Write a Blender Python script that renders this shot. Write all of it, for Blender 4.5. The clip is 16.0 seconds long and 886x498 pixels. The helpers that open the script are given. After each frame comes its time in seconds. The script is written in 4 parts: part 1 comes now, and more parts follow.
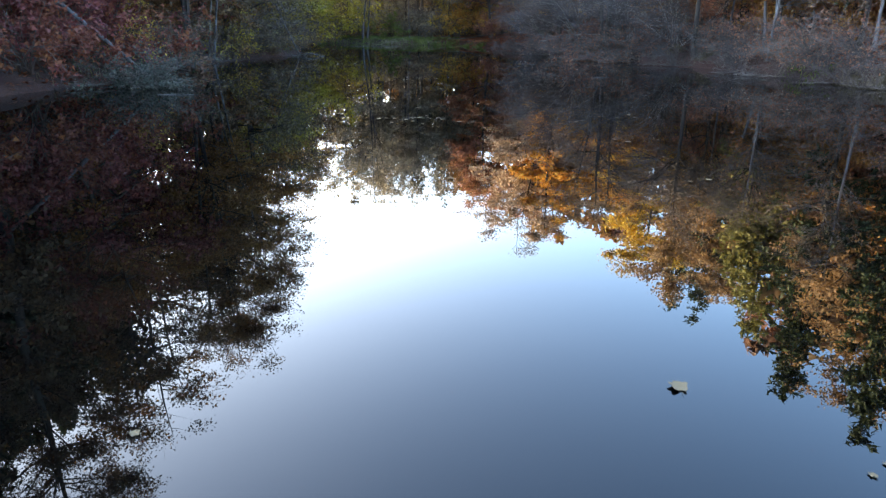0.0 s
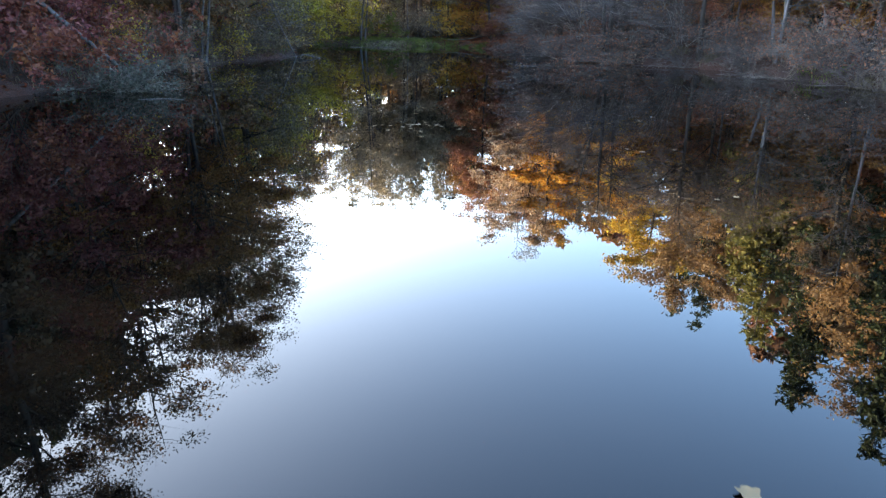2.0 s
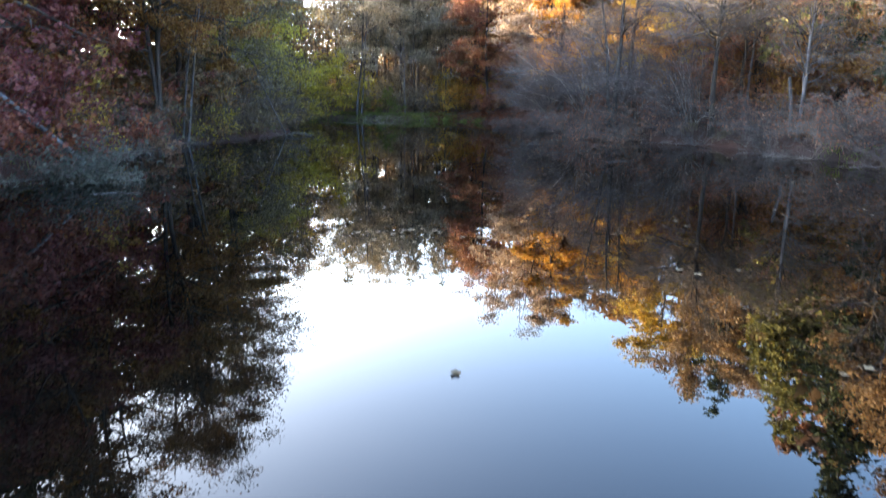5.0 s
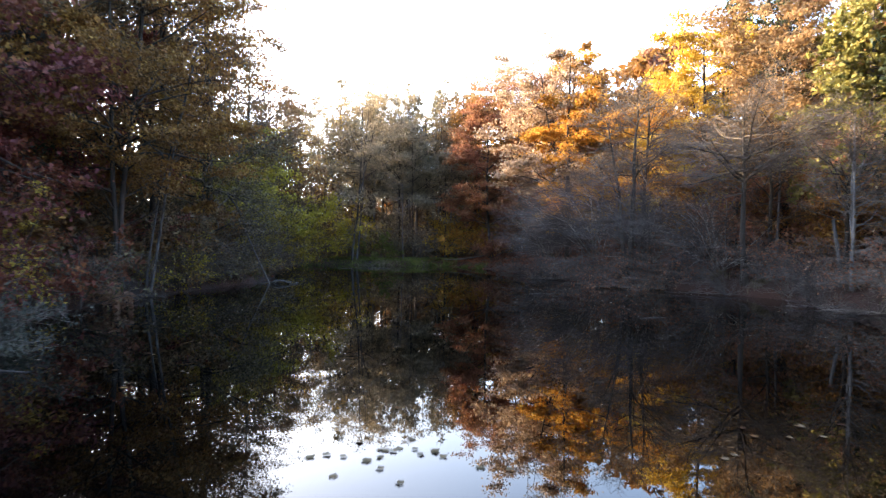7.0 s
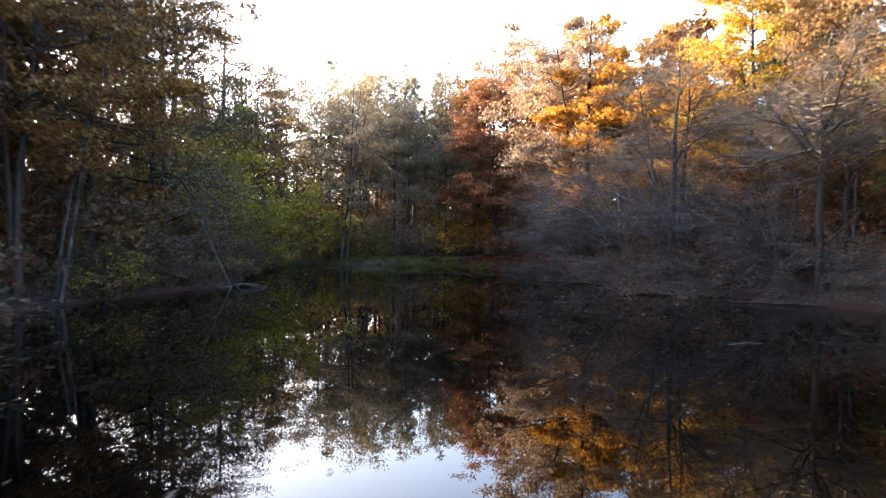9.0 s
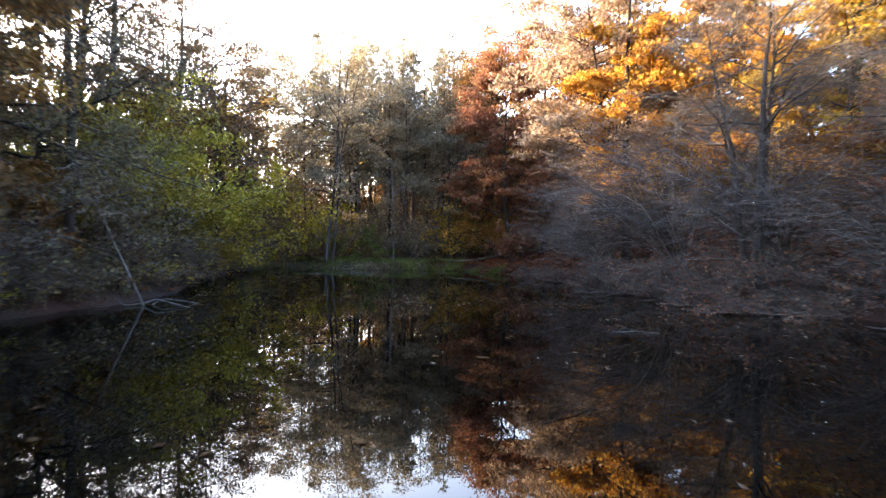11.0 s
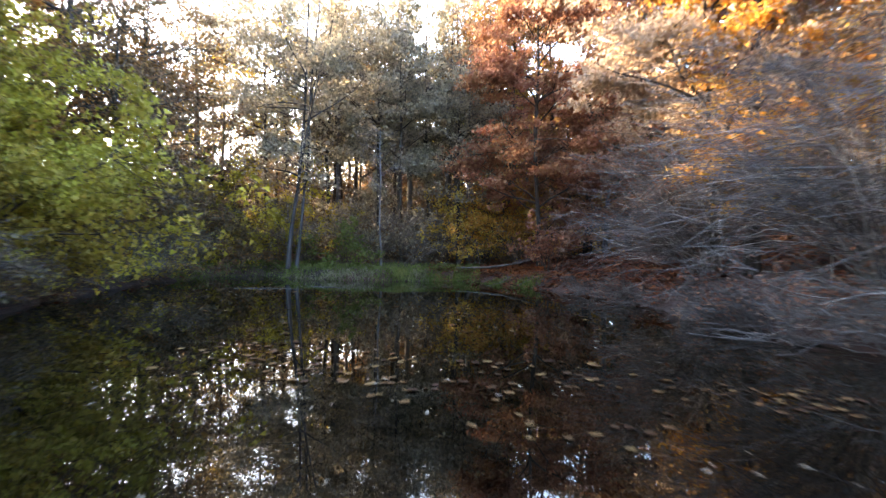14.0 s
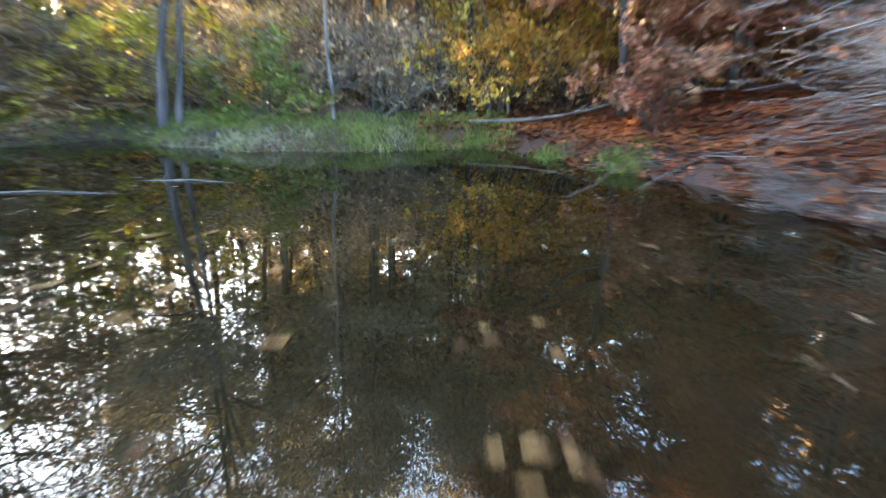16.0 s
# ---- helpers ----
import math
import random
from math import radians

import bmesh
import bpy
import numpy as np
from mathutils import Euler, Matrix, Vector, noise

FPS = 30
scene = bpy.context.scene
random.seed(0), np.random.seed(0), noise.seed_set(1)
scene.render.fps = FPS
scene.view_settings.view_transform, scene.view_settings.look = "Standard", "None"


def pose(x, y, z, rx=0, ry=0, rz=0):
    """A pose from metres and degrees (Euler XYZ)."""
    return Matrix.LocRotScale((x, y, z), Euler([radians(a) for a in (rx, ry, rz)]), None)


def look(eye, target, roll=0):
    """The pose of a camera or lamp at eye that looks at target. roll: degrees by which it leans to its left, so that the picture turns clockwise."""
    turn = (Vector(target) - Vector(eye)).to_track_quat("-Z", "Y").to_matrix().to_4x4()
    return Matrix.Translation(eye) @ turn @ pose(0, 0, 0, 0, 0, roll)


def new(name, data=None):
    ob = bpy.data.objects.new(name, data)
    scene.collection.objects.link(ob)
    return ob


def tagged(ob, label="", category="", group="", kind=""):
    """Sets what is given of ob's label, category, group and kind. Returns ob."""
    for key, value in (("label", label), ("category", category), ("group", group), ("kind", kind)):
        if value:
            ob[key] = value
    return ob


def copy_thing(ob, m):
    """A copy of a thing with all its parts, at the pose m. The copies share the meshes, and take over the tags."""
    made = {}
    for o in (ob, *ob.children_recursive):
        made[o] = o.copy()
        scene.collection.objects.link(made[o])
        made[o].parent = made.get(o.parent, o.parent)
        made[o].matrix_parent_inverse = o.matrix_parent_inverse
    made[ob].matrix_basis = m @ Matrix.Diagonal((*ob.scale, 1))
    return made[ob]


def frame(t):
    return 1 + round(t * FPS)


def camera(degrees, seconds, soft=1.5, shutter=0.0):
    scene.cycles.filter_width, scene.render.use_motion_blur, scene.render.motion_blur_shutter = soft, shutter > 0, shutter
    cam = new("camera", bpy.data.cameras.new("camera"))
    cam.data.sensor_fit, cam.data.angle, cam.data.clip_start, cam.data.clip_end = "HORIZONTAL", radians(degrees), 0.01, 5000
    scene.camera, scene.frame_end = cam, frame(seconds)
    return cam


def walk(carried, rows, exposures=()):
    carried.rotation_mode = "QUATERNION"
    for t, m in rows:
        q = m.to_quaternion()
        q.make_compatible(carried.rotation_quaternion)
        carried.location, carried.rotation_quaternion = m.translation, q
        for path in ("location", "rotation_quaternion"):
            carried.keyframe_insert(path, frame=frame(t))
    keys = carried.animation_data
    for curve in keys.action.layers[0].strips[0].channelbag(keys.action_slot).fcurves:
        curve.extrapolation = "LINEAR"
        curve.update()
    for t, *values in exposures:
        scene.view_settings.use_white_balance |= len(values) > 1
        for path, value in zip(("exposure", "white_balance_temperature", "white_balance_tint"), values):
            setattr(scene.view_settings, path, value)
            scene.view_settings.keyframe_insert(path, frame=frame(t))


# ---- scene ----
# camera: seconds, place, yaw to the left, pitch up, roll
cam = camera(67.5, 16.0, soft=1.3, shutter=0.9)
ROWS = [
    (0, 0.0, 0.0, 1.7, 0.01, -18.92, 1.0),
    (0.5, -0.001, 0.196, 1.701, -0.01, -18.92, 1.0),
    (1, -0.004, 0.385, 1.695, -0.03, -18.92, 1.0),
    (1.5, -0.008, 0.564, 1.699, -0.05, -18.9, 0.99),
    (2, -0.016, 0.785, 1.705, -0.08, -18.87, 1.0),
    (2.5, -0.023, 1.016, 1.718, -0.09, -18.84, 0.98),
    (3, -0.026, 1.33, 1.739, -0.11, -18.85, 0.97),
    (5.5, -0.046, 3.811, 1.928, -0.12, -10.0, 0.65),
    (6, -0.069, 4.643, 1.922, -0.12, -6.48, 0.66),
    (6.5, -0.072, 5.499, 1.914, -0.07, -3.31, 0.66),
    (7, -0.096, 6.526, 1.9, -0.09, -0.85, 0.69),
    (7.5, -0.112, 7.588, 1.869, -0.13, -0.86, 0.76),
    (8, -0.131, 8.836, 1.852, -0.17, -0.92, 0.81),
    (8.5, -0.14, 10.07, 1.828, -0.19, -0.96, 0.86),
    (9, -0.139, 11.475, 1.776, -0.17, -0.98, 0.88),
    (11.5, 0.038, 19.704, 1.662, 0.42, -0.93, 0.78),
    (12, 0.023, 21.34, 1.636, 0.48, -0.9, 0.86),
    (12.5, 0.007, 22.781, 1.616, 0.56, -0.86, 0.9),
    (13, -0.042, 24.377, 1.596, 0.58, -0.83, 0.91),
    (13.5, -0.091, 26.007, 1.58, 0.64, -0.83, 0.94),
    (14, -0.161, 27.995, 1.554, 0.64, -0.83, 0.99),
    (14.5, -0.238, 30.175, 1.533, 0.58, -0.93, 1.03),
    (15, -0.285, 32.836, 1.509, 0.56, -8.14, 0.9),
    (15.5, -0.363, 35.712, 1.536, 0.37, -11.99, 0.86),
    (16, -0.37, 39.379, 1.588, 0.34, -15.39, 0.43),
]
EXPOSURES = [(0.0, 3.82, 9000, 10), (3.0, 3.82, 9000, 10), (4.5, 3.9, 9000, 11), (5.5, 4.05, 9400, 14), (6.0, 4.0, 9700, 16), (6.5, 3.6, 9900, 17), (7.0, 3.15, 10000, 18), (9.0, 3.15, 10100, 19),
             (11.5, 3.62, 10200, 18), (12.5, 3.85, 10000, 17), (14.0, 4.2, 9900, 15), (14.5, 4.5, 9900, 14), (15.0, 5.05, 10000, 11), (15.5, 5.5, 10200, 9), (16.0, 5.62, 10100, 8)]


def eye_pose(x, y, z, yaw, pitch, roll):
    a, b = radians(yaw), radians(pitch)
    ahead = Vector((-math.sin(a) * math.cos(b), math.cos(a) * math.cos(b), math.sin(b)))
    return look((x, y, z), Vector((x, y, z)) + ahead, roll)


walk(cam, [(t, eye_pose(*row)) for t, *row in ROWS], EXPOSURES)

# ---- light: low autumn sun over the left bank, clear sky ----
SUN_HEIGHT, SUN_LEFT = 20.0, 68.0
to_sun = Vector((-math.sin(radians(SUN_LEFT)) * math.cos(radians(SUN_HEIGHT)), math.cos(radians(SUN_LEFT)) * math.cos(radians(SUN_HEIGHT)), math.sin(radians(SUN_HEIGHT))))
world = bpy.data.worlds.new("sky")
scene.world = world
world.use_nodes = True
sky = world.node_tree.nodes.new("ShaderNodeTexSky")
sky.sky_type, sky.sun_disc = "NISHITA", False
sky.sun_elevation, sky.sun_rotation = radians(SUN_HEIGHT), radians(-SUN_LEFT)
sky.air_density, sky.dust_density, sky.ozone_density = 1.0, 0.2, 6.5
# thin veils of cloud all over the sky
wt = world.node_tree
veil = wt.nodes.new("ShaderNodeTexNoise")
veil.inputs["Scale"].default_value, veil.inputs["Detail"].default_value, veil.inputs["Roughness"].default_value = 1.6, 5, 0.5
where = wt.nodes.new("ShaderNodeTexCoord")
stretch = wt.nodes.new("ShaderNodeMapping")
stretch.inputs["Scale"].default_value = (1, 1, 3)
wt.links.new(where.outputs["Generated"], stretch.inputs[0])
wt.links.new(stretch.outputs[0], veil.inputs["Vector"])
thick = wt.nodes.new("ShaderNodeMapRange")
thick.inputs[1].default_value, thick.inputs[2].default_value, thick.inputs[4].default_value = 0.55, 0.85, 0.008
wt.links.new(veil.outputs["Fac"], thick.inputs[0])
cloud = wt.nodes.new("ShaderNodeMix")
cloud.data_type, cloud.blend_type = "RGBA", "MIX"
wt.links.new(thick.outputs[0], cloud.inputs[0])
wt.links.new(sky.outputs[0], cloud.inputs[6])
cloud.inputs[7].default_value = (14, 14, 14, 1)
# a low layer of haze that scatters the sun's light forward, thinning upwards and away from the sun
aside = wt.nodes.new("ShaderNodeVectorMath")
aside.operation = "DOT_PRODUCT"
aside.inputs[1].default_value = to_sun
wt.links.new(where.outputs["Generated"], aside.inputs[0])
near_sun = wt.nodes.new("ShaderNodeMapRange")
near_sun.inputs[1].default_value = -1.0
wt.links.new(aside.outputs["Value"], near_sun.inputs[0])
fall = wt.nodes.new("ShaderNodeMath")
fall.operation, fall.inputs[1].default_value = "POWER", 7.0
wt.links.new(near_sun.outputs[0], fall.inputs[0])
haze = wt.nodes.new("ShaderNodeMix")
haze.data_type, haze.blend_type = "RGBA", "ADD"
haze.inputs[7].default_value = (55, 60, 66, 1)
rise = wt.nodes.new("ShaderNodeSeparateXYZ")
wt.links.new(where.outputs["Generated"], rise.inputs[0])
above = wt.nodes.new("ShaderNodeMath")
above.operation, above.inputs[1].default_value = "MAXIMUM", 0.0
wt.links.new(rise.outputs["Z"], above.inputs[0])
layer_depth = wt.nodes.new("ShaderNodeMath")
layer_depth.operation, layer_depth.inputs[0].default_value = "POWER", 0.006
wt.links.new(above.outputs[0], layer_depth.inputs[1])
both = wt.nodes.new("ShaderNodeMath")
both.operation = "MULTIPLY"
wt.links.new(fall.outputs[0], both.inputs[0])
wt.links.new(layer_depth.outputs[0], both.inputs[1])
wt.links.new(both.outputs[0], haze.inputs[0])
wt.links.new(cloud.outputs[2], haze.inputs[6])
wt.links.new(haze.outputs[2], wt.nodes["Background"].inputs[0])
world.node_tree.nodes["Background"].inputs[1].default_value = 0.2
sun = new("sun", bpy.data.lights.new("sun", "SUN"))
sun.data.energy, sun.data.angle, sun.data.color = 5.0, radians(0.6), (1.0, 0.89, 0.74)
sun.matrix_world = look(to_sun * 100, (0, 0, 0))


# ---- materials ----
def base_material(name):
    m = bpy.data.materials.new(name)
    m.use_nodes = True
    t = m.node_tree
    return m, t, t.nodes["Principled BSDF"], t.nodes["Material Output"]


def ramp(t, source, stops):
    r = t.nodes.new("ShaderNodeValToRGB")
    r.color_ramp.interpolation = "LINEAR"
    while len(r.color_ramp.elements) < len(stops):
        r.color_ramp.elements.new(0.5)
    for e, (p, c) in zip(r.color_ramp.elements, stops):
        e.position, e.color = p, (*c, 1)
    t.links.new(source, r.inputs[0])
    return r.outputs[0]


def noise_tex(t, scale, detail=4, rough=0.6, stretch=None):
    n = t.nodes.new("ShaderNodeTexNoise")
    n.inputs["Scale"].default_value, n.inputs["Detail"].default_value, n.inputs["Roughness"].default_value = scale, detail, rough
    co = t.nodes.new("ShaderNodeTexCoord")
    if stretch:
        m = t.nodes.new("ShaderNodeMapping")
        m.inputs["Scale"].default_value = stretch
        t.links.new(co.outputs["Object"], m.inputs[0])
        t.links.new(m.outputs[0], n.inputs["Vector"])
    else:
        t.links.new(co.outputs["Object"], n.inputs["Vector"])
    return n


def mix_rgb(t, fac, a, b, kind="MIX"):
    m = t.nodes.new("ShaderNodeMix")
    m.data_type, m.blend_type = "RGBA", kind
    for value, socket in ((fac, m.inputs[0]), (a, m.inputs[6]), (b, m.inputs[7])):
        if isinstance(value, bpy.types.NodeSocket):
            t.links.new(value, socket)
        else:
            socket.default_value = value if isinstance(value, float) else (*value, 1)
    return m.outputs[2]


def bump(t, p, height, strength, distance):
    b = t.nodes.new("ShaderNodeBump")
    b.inputs["Strength"].default_value, b.inputs["Distance"].default_value = strength, distance
    t.links.new(height, b.inputs["Height"])
    t.links.new(b.outputs[0], p.inputs["Normal"])


def leaf_material(name, stops, through_light=0.35, gloss=0.6, patch=None):
    """Leaves: each takes its own colour out of the ramp, and lets part of the light through."""
    m, t, p, out = base_material(name)
    g = t.nodes.new("ShaderNodeNewGeometry")
    n = noise_tex(t, 0.9, 2)
    spray = t.nodes.new("ShaderNodeMapRange")
    spray.inputs[1].default_value, spray.inputs[2].default_value = 0.34, 0.66
    t.links.new(noise_tex(t, 1.5, 3, 0.6).outputs["Fac"], spray.inputs[0])
    own = t.nodes.new("ShaderNodeMix")
    own.inputs[0].default_value = 0.55
    t.links.new(g.outputs["Random Per Island"], own.inputs[2])
    t.links.new(spray.outputs[0], own.inputs[3])
    shade = own.outputs[0]
    colour = ramp(t, shade, stops)
    if patch:
        second = ramp(t, shade, patch)
        where = ramp(t, noise_tex(t, 0.45, 3).outputs["Fac"], [(0.46, (0, 0, 0)), (0.56, (1, 1, 1))])
        colour = mix_rgb(t, where, colour, second)
    colour = mix_rgb(t, n.outputs["Fac"], colour, (0.5, 0.45, 0.4), "SOFT_LIGHT")
    t.links.new(colour, p.inputs["Base Color"])
    p.inputs["Roughness"].default_value = gloss
    p.inputs["Specular IOR Level"].default_value = 0.13
    tr = t.nodes.new("ShaderNodeBsdfTranslucent")
    t.links.new(colour, tr.inputs[0])
    mx = t.nodes.new("ShaderNodeMixShader")
    mx.inputs[0].default_value = through_light
    t.links.new(p.outputs[0], mx.inputs[1])
    t.links.new(tr.outputs[0], mx.inputs[2])
    t.links.new(mx.outputs[0], out.inputs[0])
    return m


def bark_material(name, dark, light, scale=6.0, contrast=(0.35, 0.7)):
    m, t, p, out = base_material(name)
    n = noise_tex(t, scale, 6, 0.65, (1, 1, 0.25))
    fine = noise_tex(t, scale * 9, 3, 0.6)
    colour = ramp(t, n.outputs["Fac"], [(contrast[0], dark), (contrast[1], light)])
    colour = mix_rgb(t, fine.outputs["Fac"], colour, (0.5, 0.5, 0.5), "OVERLAY")
    t.links.new(colour, p.inputs["Base Color"])
    p.inputs["Roughness"].default_value = 0.85
    p.inputs["Specular IOR Level"].default_value = 0.2
    bump(t, p, n.outputs["Fac"], 0.6, 0.02)
    return m


BARK_DARK = bark_material("bark_dark", (0.025, 0.02, 0.017), (0.075, 0.062, 0.052))
BARK_GREY = bark_material("bark_grey", (0.05, 0.047, 0.045), (0.17, 0.16, 0.155))
BARK_PALE = bark_material("bark_pale", (0.05, 0.047, 0.045), (0.19, 0.183, 0.18), 4.0, (0.35, 0.6))
BARK_ALDER = bark_material("bark_alder", (0.024, 0.022, 0.021), (0.085, 0.081, 0.08), 4.0, (0.35, 0.65))
BARK_LOG = bark_material("bark_log", (0.022, 0.02, 0.019), (0.12, 0.112, 0.108), 7.0, (0.4, 0.62))
TWIG_GREY = bark_material("twig_grey", (0.055, 0.045, 0.038), (0.20, 0.168, 0.14), 1.2)
STEM_PALE = bark_material("stem_pale", (0.15, 0.132, 0.115), (0.46, 0.415, 0.365), 2.0)
TWIG_BROWN = bark_material("twig_brown", (0.038, 0.028, 0.024), (0.12, 0.09, 0.075), 1.2)
TWIG_DUSK = bark_material("twig_dusk", (0.043, 0.036, 0.033), (0.16, 0.134, 0.119), 1.2)
WOOD_DEAD = bark_material("wood_dead", (0.06, 0.053, 0.047), (0.18, 0.165, 0.15), 5.0)

LEAF_PURPLE = leaf_material("leaf_purple_red", [(0, (0.075, 0.022, 0.026)), (0.5, (0.17, 0.048, 0.05)), (1, (0.30, 0.105, 0.075))], through_light=0.2, patch=[(0, (0.09, 0.027, 0.022)), (0.6, (0.19, 0.062, 0.036)), (1, (0.33, 0.14, 0.05))])
LEAF_BROWN = leaf_material("leaf_brown_orange", [(0, (0.10, 0.048, 0.02)), (0.5, (0.25, 0.12, 0.04)), (1, (0.46, 0.255, 0.065))], through_light=0.25, patch=[(0, (0.09, 0.05, 0.026)), (0.6, (0.23, 0.122, 0.045)), (1, (0.44, 0.24, 0.065))])
LEAF_OLIVE = leaf_material("leaf_olive_grey", [(0, (0.06, 0.052, 0.032)), (0.5, (0.135, 0.117, 0.064)), (1, (0.25, 0.205, 0.095))], through_light=0.16, patch=[(0, (0.072, 0.062, 0.048)), (0.7, (0.15, 0.126, 0.092)), (1, (0.31, 0.205, 0.075))])
LEAF_SAGE = leaf_material("leaf_sage", [(0, (0.035, 0.04, 0.03)), (0.5, (0.065, 0.072, 0.058)), (1, (0.15, 0.155, 0.12))], 0.2)
LEAF_HAZEL = leaf_material("leaf_hazel", [(0, (0.15, 0.13, 0.02)), (0.6, (0.33, 0.285, 0.042)), (1, (0.52, 0.42, 0.065))], 0.25, patch=[(0, (0.15, 0.11, 0.024)), (0.6, (0.32, 0.235, 0.045)), (1, (0.47, 0.31, 0.055))])
LEAF_RUST = leaf_material("leaf_rust", [(0, (0.13, 0.05, 0.033)), (0.5, (0.26, 0.115, 0.073)), (1, (0.41, 0.225, 0.145))], through_light=0.48, patch=[(0, (0.14, 0.078, 0.056)), (0.6, (0.27, 0.16, 0.11)), (1, (0.41, 0.285, 0.195))])
LEAF_COPPER = leaf_material("leaf_copper", [(0, (0.15, 0.055, 0.037)), (0.5, (0.30, 0.128, 0.08)), (1, (0.45, 0.245, 0.15))], through_light=0.48, patch=[(0, (0.17, 0.075, 0.045)), (0.6, (0.31, 0.155, 0.085)), (1, (0.44, 0.29, 0.15))])
LEAF_DULL = leaf_material("leaf_dull_brown", [(0, (0.055, 0.04, 0.028)), (0.5, (0.125, 0.09, 0.055)), (1, (0.25, 0.165, 0.08))], 0.15, patch=[(0, (0.07, 0.045, 0.026)), (0.6, (0.155, 0.088, 0.042)), (1, (0.29, 0.17, 0.06))])
LEAF_TAN = leaf_material("leaf_tan", [(0, (0.135, 0.08, 0.04)), (0.5, (0.27, 0.172, 0.092)), (1, (0.42, 0.31, 0.185))], 0.5)
LEAF_CREAM = leaf_material("leaf_cream", [(0, (0.17, 0.115, 0.08)), (0.5, (0.34, 0.25, 0.18)), (1, (0.50, 0.41, 0.315))], 0.5)
LEAF_ORANGE = leaf_material("leaf_orange_yellow", [(0, (0.24, 0.09, 0.018)), (0.5, (0.46, 0.23, 0.055)), (1, (0.60, 0.42, 0.11))], 0.5)
LEAF_AMBER = leaf_material("leaf_amber_yellow", [(0, (0.25, 0.135, 0.025)), (0.5, (0.45, 0.30, 0.06)), (1, (0.60, 0.48, 0.125))], 0.5)
LEAF_GOLD = leaf_material("leaf_pale_gold", [(0, (0.12, 0.108, 0.082)), (0.5, (0.25, 0.222, 0.162)), (1, (0.42, 0.36, 0.25))], 0.45)
NEEDLE = leaf_material("needle_green", [(0, (0.017, 0.028, 0.014)), (0.6, (0.035, 0.052, 0.025)), (1, (0.070, 0.091, 0.035))], 0.15)
NEEDLE_GREY = leaf_material("needle_grey_green", [(0, (0.095, 0.092, 0.068)), (0.6, (0.19, 0.178, 0.125)), (1, (0.33, 0.285, 0.18))], 0.35)
NEEDLE_LIGHT = leaf_material("needle_yellow_green", [(0, (0.10, 0.108, 0.036)), (0.6, (0.21, 0.205, 0.07)), (1, (0.36, 0.315, 0.115))], 0.3)
GRASS = leaf_material("grass_green", [(0, (0.052, 0.08, 0.022)), (0.6, (0.115, 0.155, 0.042)), (1, (0.25, 0.25, 0.10))], 0.3)
GRASS_BLEACHED = leaf_material("grass_bleached", [(0, (0.14, 0.125, 0.085)), (0.5, (0.23, 0.21, 0.15)), (1, (0.34, 0.31, 0.23))], 0.3)
GRASS_DRY = leaf_material("grass_dry", [(0, (0.07, 0.055, 0.035)), (0.5, (0.14, 0.12, 0.08)), (1, (0.25, 0.22, 0.165))], 0.3)
LITTER = leaf_material("fallen_leaves", [(0, (0.045, 0.013, 0.007)), (0.5, (0.14, 0.04, 0.017)), (1, (0.27, 0.10, 0.036))], 0.1)
FLOATING = leaf_material("floating_leaves", [(0, (0.10, 0.06, 0.035)), (0.5, (0.20, 0.15, 0.10)), (1, (0.32, 0.27, 0.20))], 0.05, 0.4)


def ground_material():
    m, t, p, out = base_material("woodland_soil")
    big, mid, fine = noise_tex(t, 0.35, 4), noise_tex(t, 3.0, 5, 0.7), noise_tex(t, 28.0, 4, 0.7)
    litter = ramp(t, fine.outputs["Fac"], [(0.3, (0.014, 0.006, 0.004)), (0.55, (0.055, 0.018, 0.009)), (0.75, (0.11, 0.046, 0.022))])
    soil = ramp(t, mid.outputs["Fac"], [(0.3, (0.009, 0.005, 0.004)), (0.7, (0.028, 0.014, 0.009))])
    f = ramp(t, big.outputs["Fac"], [(0.38, (0, 0, 0)), (0.55, (1, 1, 1))])
    t.links.new(mix_rgb(t, f, soil, litter), p.inputs["Base Color"])
    p.inputs["Roughness"].default_value = 0.95
    bump(t, p, fine.outputs["Fac"], 0.8, 0.05)
    return m


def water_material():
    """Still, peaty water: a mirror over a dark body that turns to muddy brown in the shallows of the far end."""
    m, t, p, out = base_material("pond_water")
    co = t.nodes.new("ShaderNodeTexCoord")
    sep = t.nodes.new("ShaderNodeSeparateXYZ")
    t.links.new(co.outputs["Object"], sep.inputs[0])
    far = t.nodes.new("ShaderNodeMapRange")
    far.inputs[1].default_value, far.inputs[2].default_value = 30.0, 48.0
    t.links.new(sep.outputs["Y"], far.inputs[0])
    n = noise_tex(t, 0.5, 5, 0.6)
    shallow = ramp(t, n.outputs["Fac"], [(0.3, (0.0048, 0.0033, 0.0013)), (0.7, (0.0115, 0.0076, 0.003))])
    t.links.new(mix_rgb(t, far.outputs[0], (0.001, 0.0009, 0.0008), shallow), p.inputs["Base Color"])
    p.inputs["Roughness"].default_value = 0.0
    p.inputs["IOR"].default_value = 1.333
    w = noise_tex(t, 1.3, 3, 0.5)
    bump(t, p, w.outputs["Fac"], 0.012, 0.05)
    return m


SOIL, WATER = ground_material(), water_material()


